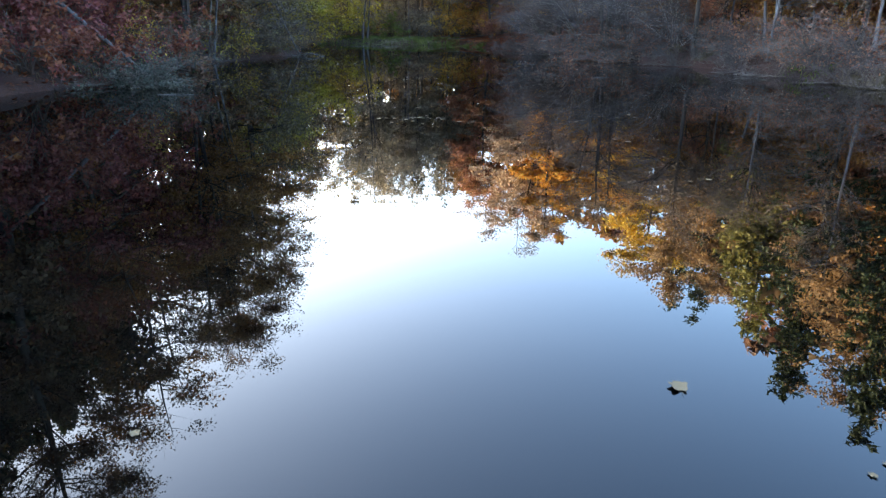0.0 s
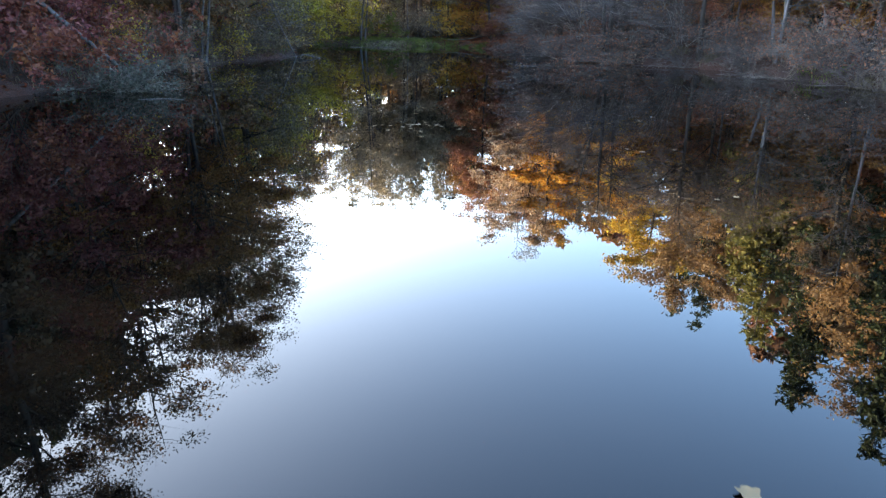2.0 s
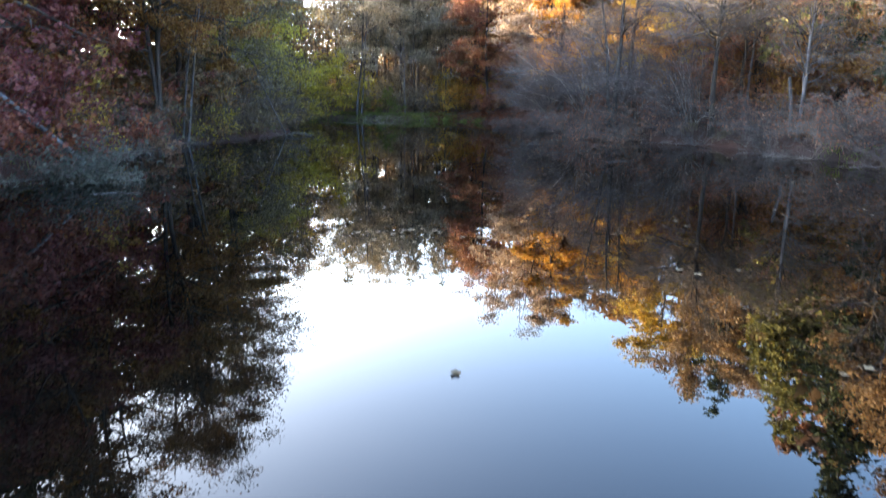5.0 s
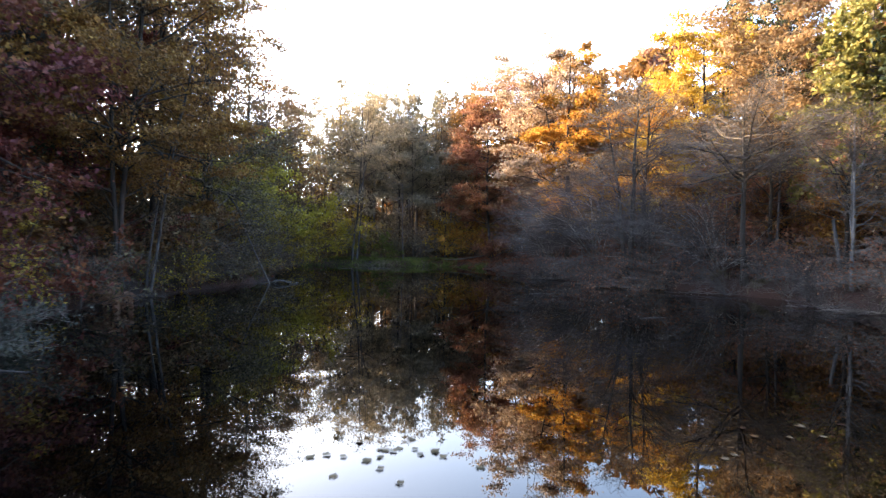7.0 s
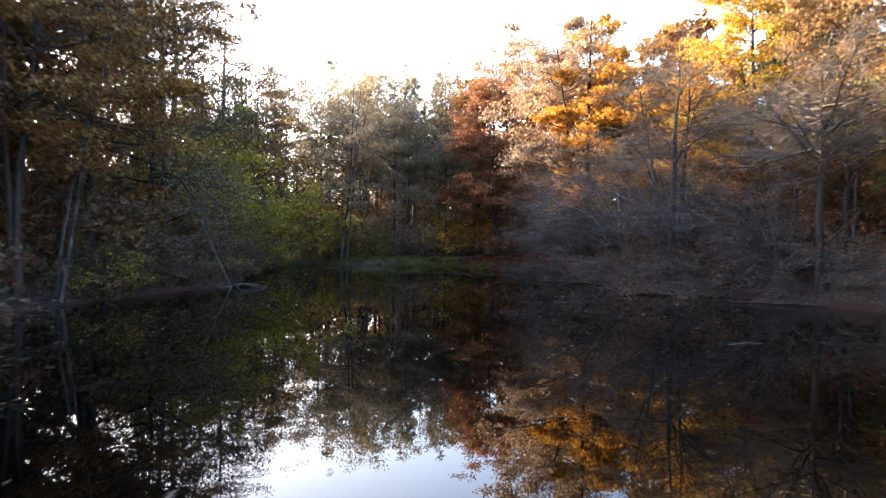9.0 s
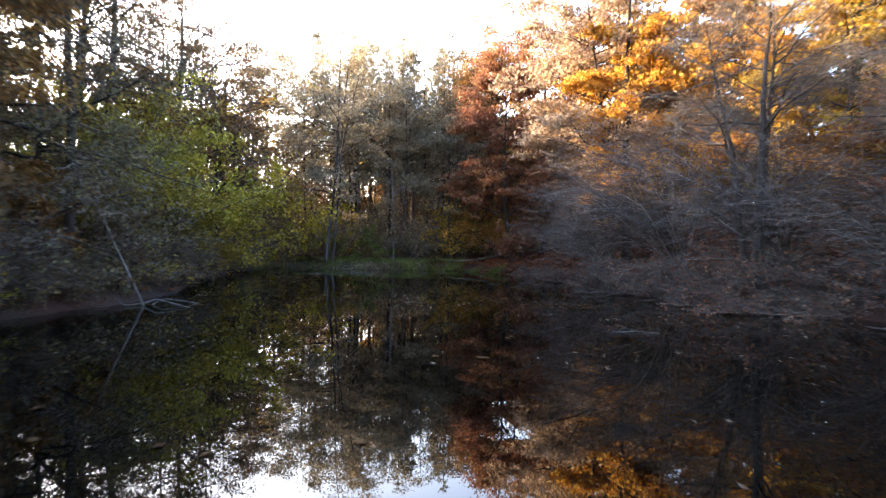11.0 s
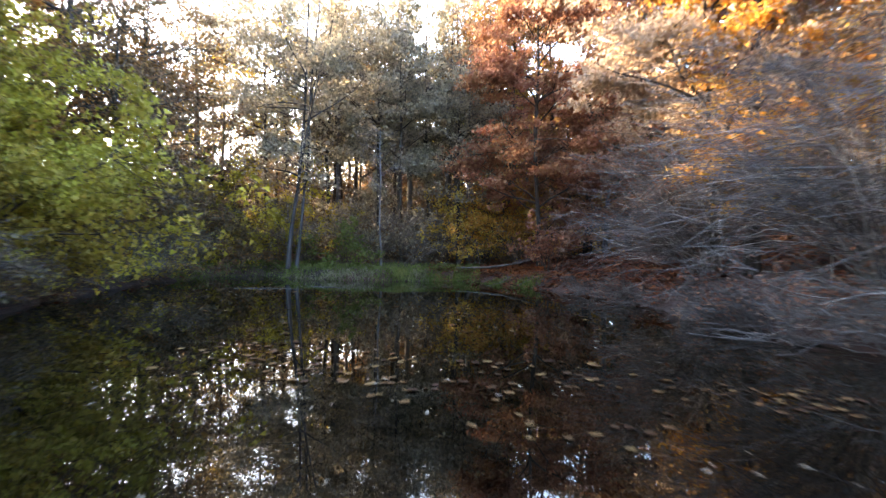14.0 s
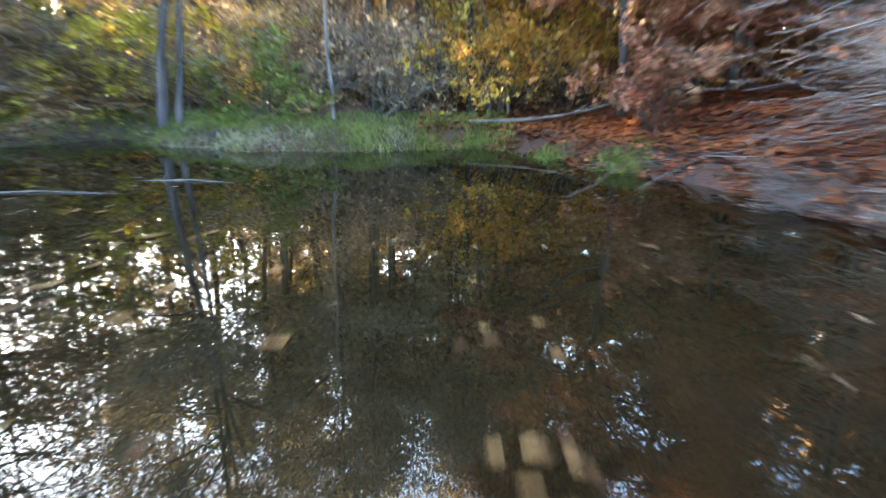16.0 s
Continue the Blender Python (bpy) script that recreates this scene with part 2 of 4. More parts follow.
# ---- mesh helpers ----
def mesh_of(name, verts, faces):
    """A mesh from arrays: verts (n, 3), faces (m, corners)."""
    me = bpy.data.meshes.new(name)
    verts, faces = np.asarray(verts, np.float32), np.asarray(faces, np.int32)
    m, c = faces.shape
    me.vertices.add(len(verts))
    me.vertices.foreach_set("co", verts.ravel())
    me.loops.add(m * c)
    me.loops.foreach_set("vertex_index", faces.ravel())
    me.polygons.add(m)
    me.polygons.foreach_set("loop_start", np.arange(0, m * c, c, dtype=np.int32))
    me.polygons.foreach_set("loop_total", np.full(m, c, np.int32))
    me.update(calc_edges=True)
    return me


def put(name, verts, faces, material, parent=None, label="", smooth=True):
    me = mesh_of(name, verts, faces)
    me.materials.append(material)
    if smooth:
        me.polygons.foreach_set("use_smooth", np.ones(len(me.polygons), bool))
    ob = new(name, me)
    ob.parent = parent
    return tagged(ob, label)


def unit(v):
    return v / np.maximum(np.linalg.norm(v, axis=-1, keepdims=True), 1e-9)


def tubes(paths, radii, sides):
    """Tapered tubes along many paths (n, k, 3) at once."""
    n, k, _ = paths.shape
    tang = unit(np.gradient(paths, axis=1))
    ref = unit(np.cross(tang[:, :1], np.array([0.31, 0.52, 0.79])) + 1e-6)
    u = unit(ref - (ref * tang).sum(-1, keepdims=True) * tang)
    v = np.cross(tang, u)
    a = np.linspace(0, 2 * np.pi, sides, endpoint=False)
    ring = u[:, :, None] * np.cos(a)[:, None] + v[:, :, None] * np.sin(a)[:, None]
    verts = (paths[:, :, None] + ring * radii[:, :, None, None]).reshape(-1, 3)
    i = np.arange(n * k * sides).reshape(n, k, sides)
    a0, a1, b0, b1 = i[:, :-1], np.roll(i[:, :-1], -1, 2), i[:, 1:], np.roll(i[:, 1:], -1, 2)
    return verts, np.stack([a0, a1, b1, b0], -1).reshape(-1, 4)


def sprout(rng, paths, radii, count, span, angle, length, rise=0.0, wander=0.12, k=5, thin=0.5, bias=1.0):
    """Child paths out of parent paths: where along them (span), at what angle, how long (a number or a function of height share)."""
    n, kp, _ = paths.shape
    lengths = np.linalg.norm(np.diff(paths, axis=1), axis=-1).sum(1)
    who = rng.choice(n, count, p=lengths / lengths.sum())
    s = span[0] + (span[1] - span[0]) * rng.random(count) ** bias
    f = s * (kp - 1)
    j = np.minimum(f.astype(int), kp - 2)
    w = (f - j)[:, None]
    start = paths[who, j] * (1 - w) + paths[who, j + 1] * w
    tang = unit(paths[who, j + 1] - paths[who, j])
    r0 = radii[who, j] * (1 - w[:, 0]) + radii[who, j + 1] * w[:, 0]
    side = rng.normal(size=(count, 3))
    side = unit(side - (side * tang).sum(-1, keepdims=True) * tang)
    ang = np.radians(angle * rng.uniform(0.7, 1.3, count))[:, None]
    d = unit(tang * np.cos(ang) + side * np.sin(ang))
    long = (length(s) if callable(length) else length) * rng.uniform(0.6, 1.25, count)
    step = (long / (k - 1))[:, None]
    out = np.zeros((count, k, 3))
    out[:, 0] = start
    for q in range(1, k):
        d = unit(d + np.array([0, 0, rise]) / (k - 1) + rng.normal(0, wander, (count, 3)))
        out[:, q] = out[:, q - 1] + d * step
    r = np.minimum(r0 * 0.75, long * 0.013 + 0.003)[:, None] * np.linspace(1, 1 - thin - 0.3, k)
    return out, np.maximum(r, 0.0022)


def leaves(rng, paths, count, size, scatter, flat=0.4, slim=0.75):
    """Small pointed leaves round the outer parts of the paths."""
    n, k, _ = paths.shape
    full = rng.lognormal(0, 0.75, n)
    who, f = rng.choice(n, count, p=full / full.sum()), rng.uniform(0.2, 1, count) * (k - 1)
    j = np.minimum(f.astype(int), k - 2)
    w = (f - j)[:, None]
    c = paths[who, j] * (1 - w) + paths[who, j + 1] * w + rng.normal(0, scatter, (count, 3))
    return points(rng, c, size, flat, slim)


def points(rng, c, size, flat=0.4, slim=0.75):
    count = len(c)
    normal = unit(rng.normal(size=(count, 3)) * (1 - flat) + np.array([0, 0, flat]) * rng.choice([1, 1, -1], (count, 1)))
    axis = rng.normal(size=(count, 3)) + np.array([0, 0, -0.3])
    axis = unit(axis - (axis * normal).sum(-1, keepdims=True) * normal)
    side = np.cross(normal, axis) * rng.uniform(0.7, 1.3, (count, 1))
    s = (size * rng.uniform(0.55, 1.4, count))[:, None]
    verts = np.stack([c - axis * s * 0.35 - side * s * slim * 0.5, c + axis * s * 0.65, c - axis * s * 0.35 + side * s * slim * 0.5], 1).reshape(-1, 3)
    return verts, np.arange(count * 3).reshape(-1, 3)


def blades(rng, c, size, flat=0.4, slim=0.55):
    count = len(c)
    normal = unit(rng.normal(size=(count, 3)) * (1 - flat) + np.array([0, 0, flat]) * rng.choice([1, 1, -1], (count, 1)))
    axis = rng.normal(size=(count, 3)) + np.array([0, 0, -0.3])
    axis = unit(axis - (axis * normal).sum(-1, keepdims=True) * normal)
    side = np.cross(normal, axis)
    s = (size * rng.uniform(0.6, 1.4, count))[:, None]
    tip, tail = c + axis * s * 0.5, c - axis * s * 0.5
    fold = normal * s * 0.12
    l, r = c + side * s * slim * 0.5 + fold, c - side * s * slim * 0.5 + fold
    verts = np.stack([tail, l, tip, r], 1).reshape(-1, 3)
    b = np.arange(count)[:, None] * 4
    faces = np.concatenate([b + [0, 2, 1], b + [0, 3, 2]], 1).reshape(-1, 3)
    return verts, faces


def trunk_path(rng, h, lean, k=9, wander=0.12):
    z = np.linspace(0, 1, k)
    off = np.cumsum(rng.normal(0, wander * h / 14 * 0.6, (k, 2)), 0)
    off -= off[0]
    return np.stack([lean[0] * z ** 1.3 + off[:, 0], lean[1] * z ** 1.3 + off[:, 1], z * h], 1)


def holder(name, x, y, z, label, category, group=""):
    ob = new(name)
    ob.location = (x, y, z)
    return tagged(ob, label, category, group)


# ---- the pond and the ground ----
POND = np.array([(-12, -14), (-11.5, 0), (-10.5, 8), (-9.7, 14), (-9.3, 18), (-9.2, 22), (-9.3, 27), (-8.5, 30.5), (-7.7, 34), (-8.0, 38), (-9.3, 43), (-9.8, 48), (-9.2, 52.5), (-7.6, 54.0),
                 (-6, 52.6), (-4.2, 52.0), (-2.2, 52.1), (-0.6, 52.6), (0.4, 52.9), (1.6, 51), (2.7, 49.4), (3.5, 47.7), (4.3, 45.8), (4.8, 43.5), (5.3, 41), (5.9, 38.2), (6.9, 35.8), (8.5, 33.4), (10.5, 30.8), (11.6, 28.3),
                 (12.0, 25), (13.0, 21.8), (14, 17), (15, 8), (15, -14)], float)


def shore_distance(x, y):
    """Metres to the water's edge, minus inside the pond."""
    p = np.stack([np.asarray(x, float).ravel(), np.asarray(y, float).ravel()], -1)
    a, b = POND, np.roll(POND, -1, 0)
    best, inside = np.full(len(p), 1e9), np.zeros(len(p), bool)
    for s, e in zip(a, b):
        d = e - s
        q = np.clip(((p - s) @ d) / (d @ d), 0, 1)[:, None]
        best = np.minimum(best, np.linalg.norm(p - s - q * d, axis=1))
        cross = ((s[1] > p[:, 1]) != (e[1] > p[:, 1])) & (p[:, 0] < d[0] * (p[:, 1] - s[1]) / (d[1] if d[1] else 1e-9) + s[0])
        inside ^= cross
    return np.where(inside, -best, best).reshape(np.shape(x))


def ripple(x, y):
    return 0.35 * np.sin(1.9 * x + 0.7 * y) * np.sin(1.3 * y - 0.8 * x + 1) + 0.25 * np.sin(3.7 * y + 2.1 * x) * np.cos(2.9 * x - 1.1 * y)


def height(x, y):
    x, y = np.asarray(x, float), np.asarray(y, float)
    d = shore_distance(x, y) + 0.5 * ripple(x, y)
    right = np.clip((x - 2) / 4, 0, 1) * np.clip((60 - y) / 14, 0, 1)
    left = np.clip((-6 - x) / 4, 0, 1) * np.clip((58 - y) / 14, 0, 1)
    slope = 0.07 + 0.20 * right + 0.10 * left
    top = 3.2 + 4.5 * right + 1.5 * left
    bank = 0.30 * np.clip(d / 0.7, 0, 1) + top * (1 - np.exp(-np.clip(d, 0, None) * slope / top))
    land = bank + 0.10 * np.clip(d / 3, 0, 1) * ripple(0.6 * x, 0.6 * y)
    return np.where(d > 0, land, np.clip(d * 0.35, -0.9, 0) - 0.02)


def axis_of(a, b, step):
    mid = np.arange(a, b + step, step)
    grow = step * 1.35 ** np.arange(1, 24)
    return np.concatenate([(a - np.cumsum(grow))[::-1], mid, b + np.cumsum(grow)])


gx, gy = axis_of(-26, 30, 0.5), axis_of(-16, 72, 0.5)
GX, GY = np.meshgrid(gx, gy)
GZ = height(GX, GY)
idx = np.arange(GX.size).reshape(GX.shape)
faces = np.stack([idx[:-1, :-1], idx[:-1, 1:], idx[1:, 1:], idx[1:, :-1]], -1).reshape(-1, 4)
ground = put("ground", np.stack([GX, GY, GZ], -1).reshape(-1, 3), faces, SOIL)
tagged(ground, "woodland ground of brown soil and rust-red fallen leaves", "ground", kind="structure")
wx, wy = np.linspace(-22, 24, 24), np.linspace(-24, 60, 43)
WX, WY = np.meshgrid(wx, wy)
idx = np.arange(WX.size).reshape(WX.shape)
faces = np.stack([idx[:-1, :-1], idx[:-1, 1:], idx[1:, 1:], idx[1:, :-1]], -1).reshape(-1, 4)
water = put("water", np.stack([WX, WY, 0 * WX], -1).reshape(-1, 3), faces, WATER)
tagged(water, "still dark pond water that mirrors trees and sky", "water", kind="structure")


def foot(x, y):
    return float(height(x, y)) - 0.05


# ---- trees ----
def joined(parts):
    """Several (verts, faces) as one."""
    shift, vs, fs = 0, [], []
    for v, f in parts:
        vs.append(v), fs.append(f + shift)
        shift += len(v)
    return np.concatenate(vs), np.concatenate(fs)


def stuff(*a, **k):
    return tagged(put(*a, **k), kind="stuff")


def broadleaf(label, x, y, h, r, base, leaf, n, size, bark=BARK_DARK, lean=(0, 0), girth=None, seed=0, stems=1, limbs=40, twigs=300, rise=0.1, angle=68, clump=0.19, group="", name="tree", twig_mat=None,
              low=0.55, singly=12, thick=0.0055, fork=0.10, twiggy=True, layer=0.7):
    """A broad-leaved tree: tapered trunk (or several), limbs, twigs and a crown of small leaves. base: share of the height that is bare; low: how wide the crown's foot is."""
    rng = np.random.default_rng(seed + 1000)
    top = holder(name, x, y, foot(x, y), label, "tree", group)
    girth = girth or 0.010 * h + 0.03
    tp = np.stack([trunk_path(rng, h * (1 if q == 0 else rng.uniform(0.75, 0.98)), (lean[0] + (0 if q == 0 else rng.normal(0, fork * h)), lean[1] + (0 if q == 0 else rng.normal(0, fork * h)))) for q in range(stems)])
    tp[1:, :, :2] += rng.normal(0, 0.25, (max(stems - 1, 0), 1, 2))
    shape = np.linspace(1, 0, 9) ** 0.75
    tr = girth * np.repeat(shape[None], stems, 0) * np.linspace(1, 0.75, stems)[:, None] + 0.012
    tr[:, 0] *= 1.35
    for q in range(stems):
        put("trunk", *tubes(tp[q:q + 1], tr[q:q + 1], 8), bark, top)

    def crown(s):
        u = np.clip((s - base) / (1.02 - base), 0.0, 1)
        return r * (0.18 + 0.95 * np.sqrt(np.clip(1 - u ** 1.6, 0, 1)) * (low + (1 - low) * np.clip(u / 0.3, 0, 1)))

    lp, lr = sprout(rng, tp, tr, limbs, (base, 0.98), angle, crown, rise, 0.13, 6)
    sp, sr = sprout(rng, lp, lr, limbs * 4, (0.2, 0.95), 48, r * 0.42, rise * 0.4, 0.16, 4 if n < 8000 else 3)
    sp[:, 1:, 2] = sp[:, :1, 2] + layer * (sp[:, 1:, 2] - sp[:, :1, 2])
    order = np.argsort(-lr[:, 0])
    for q in order[:singly]:
        put("limb", *tubes(lp[q:q + 1], lr[q:q + 1], 5), bark, top)
    stuff("branchwork", *joined([tubes(lp[order[singly:]], lr[order[singly:]], 4), tubes(sp, sr, 3)]), twig_mat or bark, top)
    wp, wr = sprout(rng, np.concatenate([sp, lp[:, -sp.shape[1]:]]), np.concatenate([sr, lr[:, -sp.shape[1]:]]), twigs, (0.15, 1.0), 48, r * 0.22, 0.0, 0.2, 2 if n else 3)
    wp[:, 1:, 2] = wp[:, :1, 2] + layer * (wp[:, 1:, 2] - wp[:, :1, 2])
    if twiggy:
        some = slice(None, None, 2 if n > 8000 else 1)
        stuff("twigwork", *tubes(wp[some], np.maximum(wr[some] * 0.8, thick), 3), twig_mat or bark, top)
    if n:
        stuff("crown", *leaves(rng, wp, n, size, (clump * 1.4, clump * 1.4, clump * 0.42)), leaf, top, smooth=False)
    return top


def conifer(label, x, y, h, r, seed, mat=NEEDLE, base=0.18, n=9000, whorls=26, bark=BARK_DARK, group="conifers", size=0.26, singly=0):
    """A spruce: straight trunk, whorls of drooping boughs that shorten to the tip, needles in sprays."""
    rng = np.random.default_rng(seed + 2000)
    top = holder("conifer", x, y, foot(x, y), label, "tree", group)
    tp = trunk_path(rng, h, (0, 0), wander=0.03)[None]
    tr = ((0.010 * h + 0.02) * np.linspace(1, 0.02, 9) + 0.008)[None]
    put("trunk", *tubes(tp, tr, 7), bark, top)
    bp, br = sprout(rng, tp, tr, whorls * 6, (base, 0.99), 78, lambda s: r * (1.03 - s) ** 0.8 * 1.15, -0.05, 0.05, 5, bias=0.85)
    bp[:, 1:, 2] -= (np.linspace(0, 1, 5)[1:] ** 1.3 * 0.16 * np.linalg.norm(bp[:, -1] - bp[:, 0], axis=1)[:, None])
    sp, sr = sprout(rng, bp, br, whorls * 34, (0.15, 1.0), 50, lambda s: 0.22 * r * (1.2 - 0.5 * s), -0.15, 0.1, 2)
    stuff("bough_work", *joined([tubes(bp, br, 3)] + ([tubes(sp, sr, 3)] if n > 4000 else [])), bark, top)
    stuff("needles", *leaves(rng, np.concatenate([sp, bp[:, ::4]]), n, size, 0.05, 0.3, 0.4), mat, top, smooth=False)
    return top


def bush(label, x, y, h, r, seed, twig=TWIG_GREY, leaf=None, n=0, size=0.10, stems=26, twigs=1800, toward=(0, 0), rise=-0.25, group="bushes", fine=0.16, name="bush", spread=60, clump=0.08, thick=0.0055, stem_mat=None, sweep=False, layer=0.6):
    """A many-stemmed bush, its stems arching outward; bare or with leaves. toward: metres by which it leans out."""
    rng = np.random.default_rng(seed + 3000)
    top = holder(name, x, y, foot(x, y), label, "bush", group)
    twigs = int(twigs * 0.6)
    k = 8
    az, el = rng.uniform(0, 2 * np.pi, stems), np.radians(rng.uniform(90 - spread, 88, stems))
    if sweep:
        out = rng.random(stems) < 0.7
        az = np.where(out, math.atan2(toward[1], toward[0]) + rng.normal(0, 0.8, stems), az)
    d = np.stack([np.cos(az) * np.cos(el), np.sin(az) * np.cos(el), np.sin(el)], -1)
    long = np.hypot(h, r) * rng.uniform(0.5, 1.0 if sweep else 1.05, stems)
    p = np.zeros((stems, k, 3))
    p[:, 0, :2] = rng.normal(0, 0.22, (stems, 2)) * min(1, r / 2)
    pull = np.array([toward[0], toward[1], 0]) / max(np.hypot(h, r), 0.1) * 0.45
    for q in range(1, k):
        d = unit(d + (np.array([0, 0, rise]) + pull) * (q / k) * 0.9 + rng.normal(0, 0.15 if sweep else 0.09, (stems, 3)))
        p[:, q] = p[:, q - 1] + d * (long / (k - 1))[:, None]
    pr = (long * (0.0042 if sweep else 0.006) + (0.003 if sweep else 0.006))[:, None] * np.linspace(1, 0.2, k)
    bp, br = sprout(rng, p, pr, stems * 9, (0.15, 0.98), 38 if sweep else 45, np.hypot(h, r) * (0.36 if sweep else 0.30), rise * 0.3, 0.2 if sweep else 0.13, 6 if sweep else 4)
    bp[:, 1:, 2] = bp[:, :1, 2] + (0.4 + 0.6 * layer) * (bp[:, 1:, 2] - bp[:, :1, 2])
    wp, wr = sprout(rng, np.concatenate([bp, p[:, -bp.shape[1]:]]), np.concatenate([br, pr[:, -bp.shape[1]:]]), twigs, (0.1, 1.0), 40 if sweep else 45, np.hypot(h, r) * fine, 0.0, 0.22, 3 if sweep else 2)
    wp[:, 1:, 2] = wp[:, :1, 2] + layer * (wp[:, 1:, 2] - wp[:, :1, 2])
    floor = 0.04 - top.location.z
    for q in (p, bp, wp):
        low = q[..., 2] < floor
        q[..., 2][low] = floor + 0.15 * np.abs(q[..., 2][low] - floor)
    for q in range(stems):
        put("stem", *tubes(p[q:q + 1], pr[q:q + 1], 5), stem_mat if stem_mat and (q % 2 or not sweep) else twig, top)
    pale = slice(0, len(bp) // 3 if sweep else 0)
    if sweep:
        stuff("pale_branchwork", *tubes(bp[pale], br[pale], 3), stem_mat, top)
    stuff("branchwork", *tubes(bp[pale.stop:], br[pale.stop:], 3), twig, top)
    some = slice(None, None, 2 if n > 2000 else 1)
    stuff("twigwork", *tubes(wp[some], np.maximum(wr[some] * 0.75, thick), 3), twig, top)
    if leaf and n:
        stuff("foliage", *leaves(rng, wp, n, size, clump), leaf, top, smooth=False)
    return top

# ---- left bank ----
broadleaf("dark purple-red leaved tree leaning over the pond edge", -11.6, 20.5, 7.6, 3.2, 0.08, LEAF_PURPLE, 17000, 0.125, lean=(1.0, 0.8), seed=1, rise=-0.3, angle=75, limbs=50)
broadleaf("tall dark tree with a high dense brown crown on the bank", -13.8, 20.0, 17.5, 3.0, 0.42, LEAF_DULL, 44000, 0.085, seed=23, limbs=46, lean=(0.0, 0.4))
broadleaf("tall dark tree with thinning brown leaves on the bank", -14.6, 28, 16.2, 4.0, 0.36, LEAF_BROWN, 15000, 0.139, seed=2)
broadleaf("orange-brown leaved oak leaning over the water", -9.9, 26.8, 13.3, 3.4, 0.10, LEAF_BROWN, 52000, 0.088, lean=(0.6, 0.6), seed=3, stems=3, girth=0.085, fork=0.05, limbs=56)
broadleaf("tall dark brown tree on the bank", -12.4, 25.0, 15.6, 4.0, 0.3, LEAF_DULL, 19000, 0.1, seed=20, lean=(0.6, 0.5), stems=2, girth=0.11, fork=0.05)
broadleaf("low dark purple-brown tree under the bank's crowns", -12.6, 29.5, 8.0, 3.2, 0.06, LEAF_PURPLE, 18000, 0.1, seed=21)
broadleaf("low dark brown tree under the bank's crowns", -13.2, 22.5, 7.5, 3.0, 0.06, LEAF_BROWN, 15000, 0.1, seed=24)
broadleaf("tall orange-brown tree with a thin crown on the bank", -10.8, 31.5, 13.5, 3.7, 0.24, LEAF_BROWN, 28000, 0.09, seed=4, stems=2, fork=0.06)
broadleaf("brown-orange leaved tree behind the leaning log", -10.8, 37, 12.5, 3.6, 0.5, LEAF_DULL, 15000, 0.085, seed=5)
broadleaf("grey-green tree with layered boughs beside the water", -10.2, 34.4, 7.0, 3.6, 0.12, LEAF_OLIVE, 24000, 0.08, seed=6, twig_mat=TWIG_GREY, twigs=1200, rise=-0.15, angle=80)
broadleaf("pair of thin leaning trunks with orange leaves at the water's edge", -9.3, 27.5, 8.0, 2.2, 0.4, LEAF_BROWN, 9000, 0.085, seed=22, stems=2, lean=(1.3, 0.4), girth=0.035, bark=BARK_LOG, fork=0.04, limbs=26)
conifer("dark green spruce among the trees of the bank", -15.5, 30, 16, 3.2, 7, n=9000)
conifer("dark green spruce at the wood's edge", -16.5, 19, 17, 3.4, 8, n=9000)
broadleaf("tall dark leaved tree on the near bank", -14.2, 14.5, 14.2, 4.2, 0.12, LEAF_DULL, 30000, 0.148, seed=9)
broadleaf("tall brown leaved tree on the near bank", -15, 8, 15, 4.5, 0.12, LEAF_BROWN, 17100, 0.156, seed=10)
broadleaf("brown leaved tree high on the bank", -13.6, 44.5, 16.2, 4.2, 0.45, LEAF_DULL, 22000, 0.1, seed=11)
broadleaf("olive leaved tree high on the bank", -12.9, 50.0, 13.6, 3.6, 0.3, LEAF_DULL, 6500, 0.1, seed=12)
bush("yellow-green leafy hazel bush hanging over the pond", -12.1, 43.0, 5.6, 3.5, 20, TWIG_BROWN, LEAF_HAZEL, 78000, 0.125, 54, 5200, toward=(0.4, -0.3), group="", clump=0.13, spread=66, rise=-0.16, layer=0.4)
bush("grey-green small-leaved shrub round the fallen trunk", -7.8, 17.3, 1.5, 1.4, 21, TWIG_GREY, LEAF_SAGE, 4200, 0.06, 20, 900, toward=(0.7, -0.2), group="shrubs on the shore")
bush("shrub with dark red-brown leaves on the shore", -9.9, 19.8, 2.6, 2.0, 22, TWIG_BROWN, LEAF_PURPLE, 3600, 0.10, 16, 500, toward=(1.6, 0), group="shrubs on the shore")
bush("dark red-leaved shrub hanging over the water", -10.1, 16.4, 2.7, 1.7, 33, TWIG_BROWN, LEAF_PURPLE, 5200, 0.10, 16, 500, toward=(0.7, 0), group="shrubs on the shore")
bush("dark red-leaved shrub hanging over the water", -10.6, 18.2, 3.0, 1.7, 34, TWIG_BROWN, LEAF_PURPLE, 4600, 0.10, 16, 500, toward=(0.6, 0), group="shrubs on the shore")
bush("copper-yellow leaved sapling on the bank", -10.0, 21.3, 2.3, 1.1, 35, TWIG_BROWN, LEAF_AMBER, 1500, 0.09, 10, 300, group="shrubs on the shore")
bush("low orange-leaved sapling on the dark bank", -9.5, 24.9, 1.3, 1.0, 23, TWIG_BROWN, LEAF_RUST, 900, 0.16, 9, 250, group="shrubs on the shore")
bush("low green and yellow shrub under the oak", -8.9, 28.9, 1.5, 1.4, 24, TWIG_BROWN, LEAF_HAZEL, 700, 0.08, 12, 400, group="shrubs on the shore")
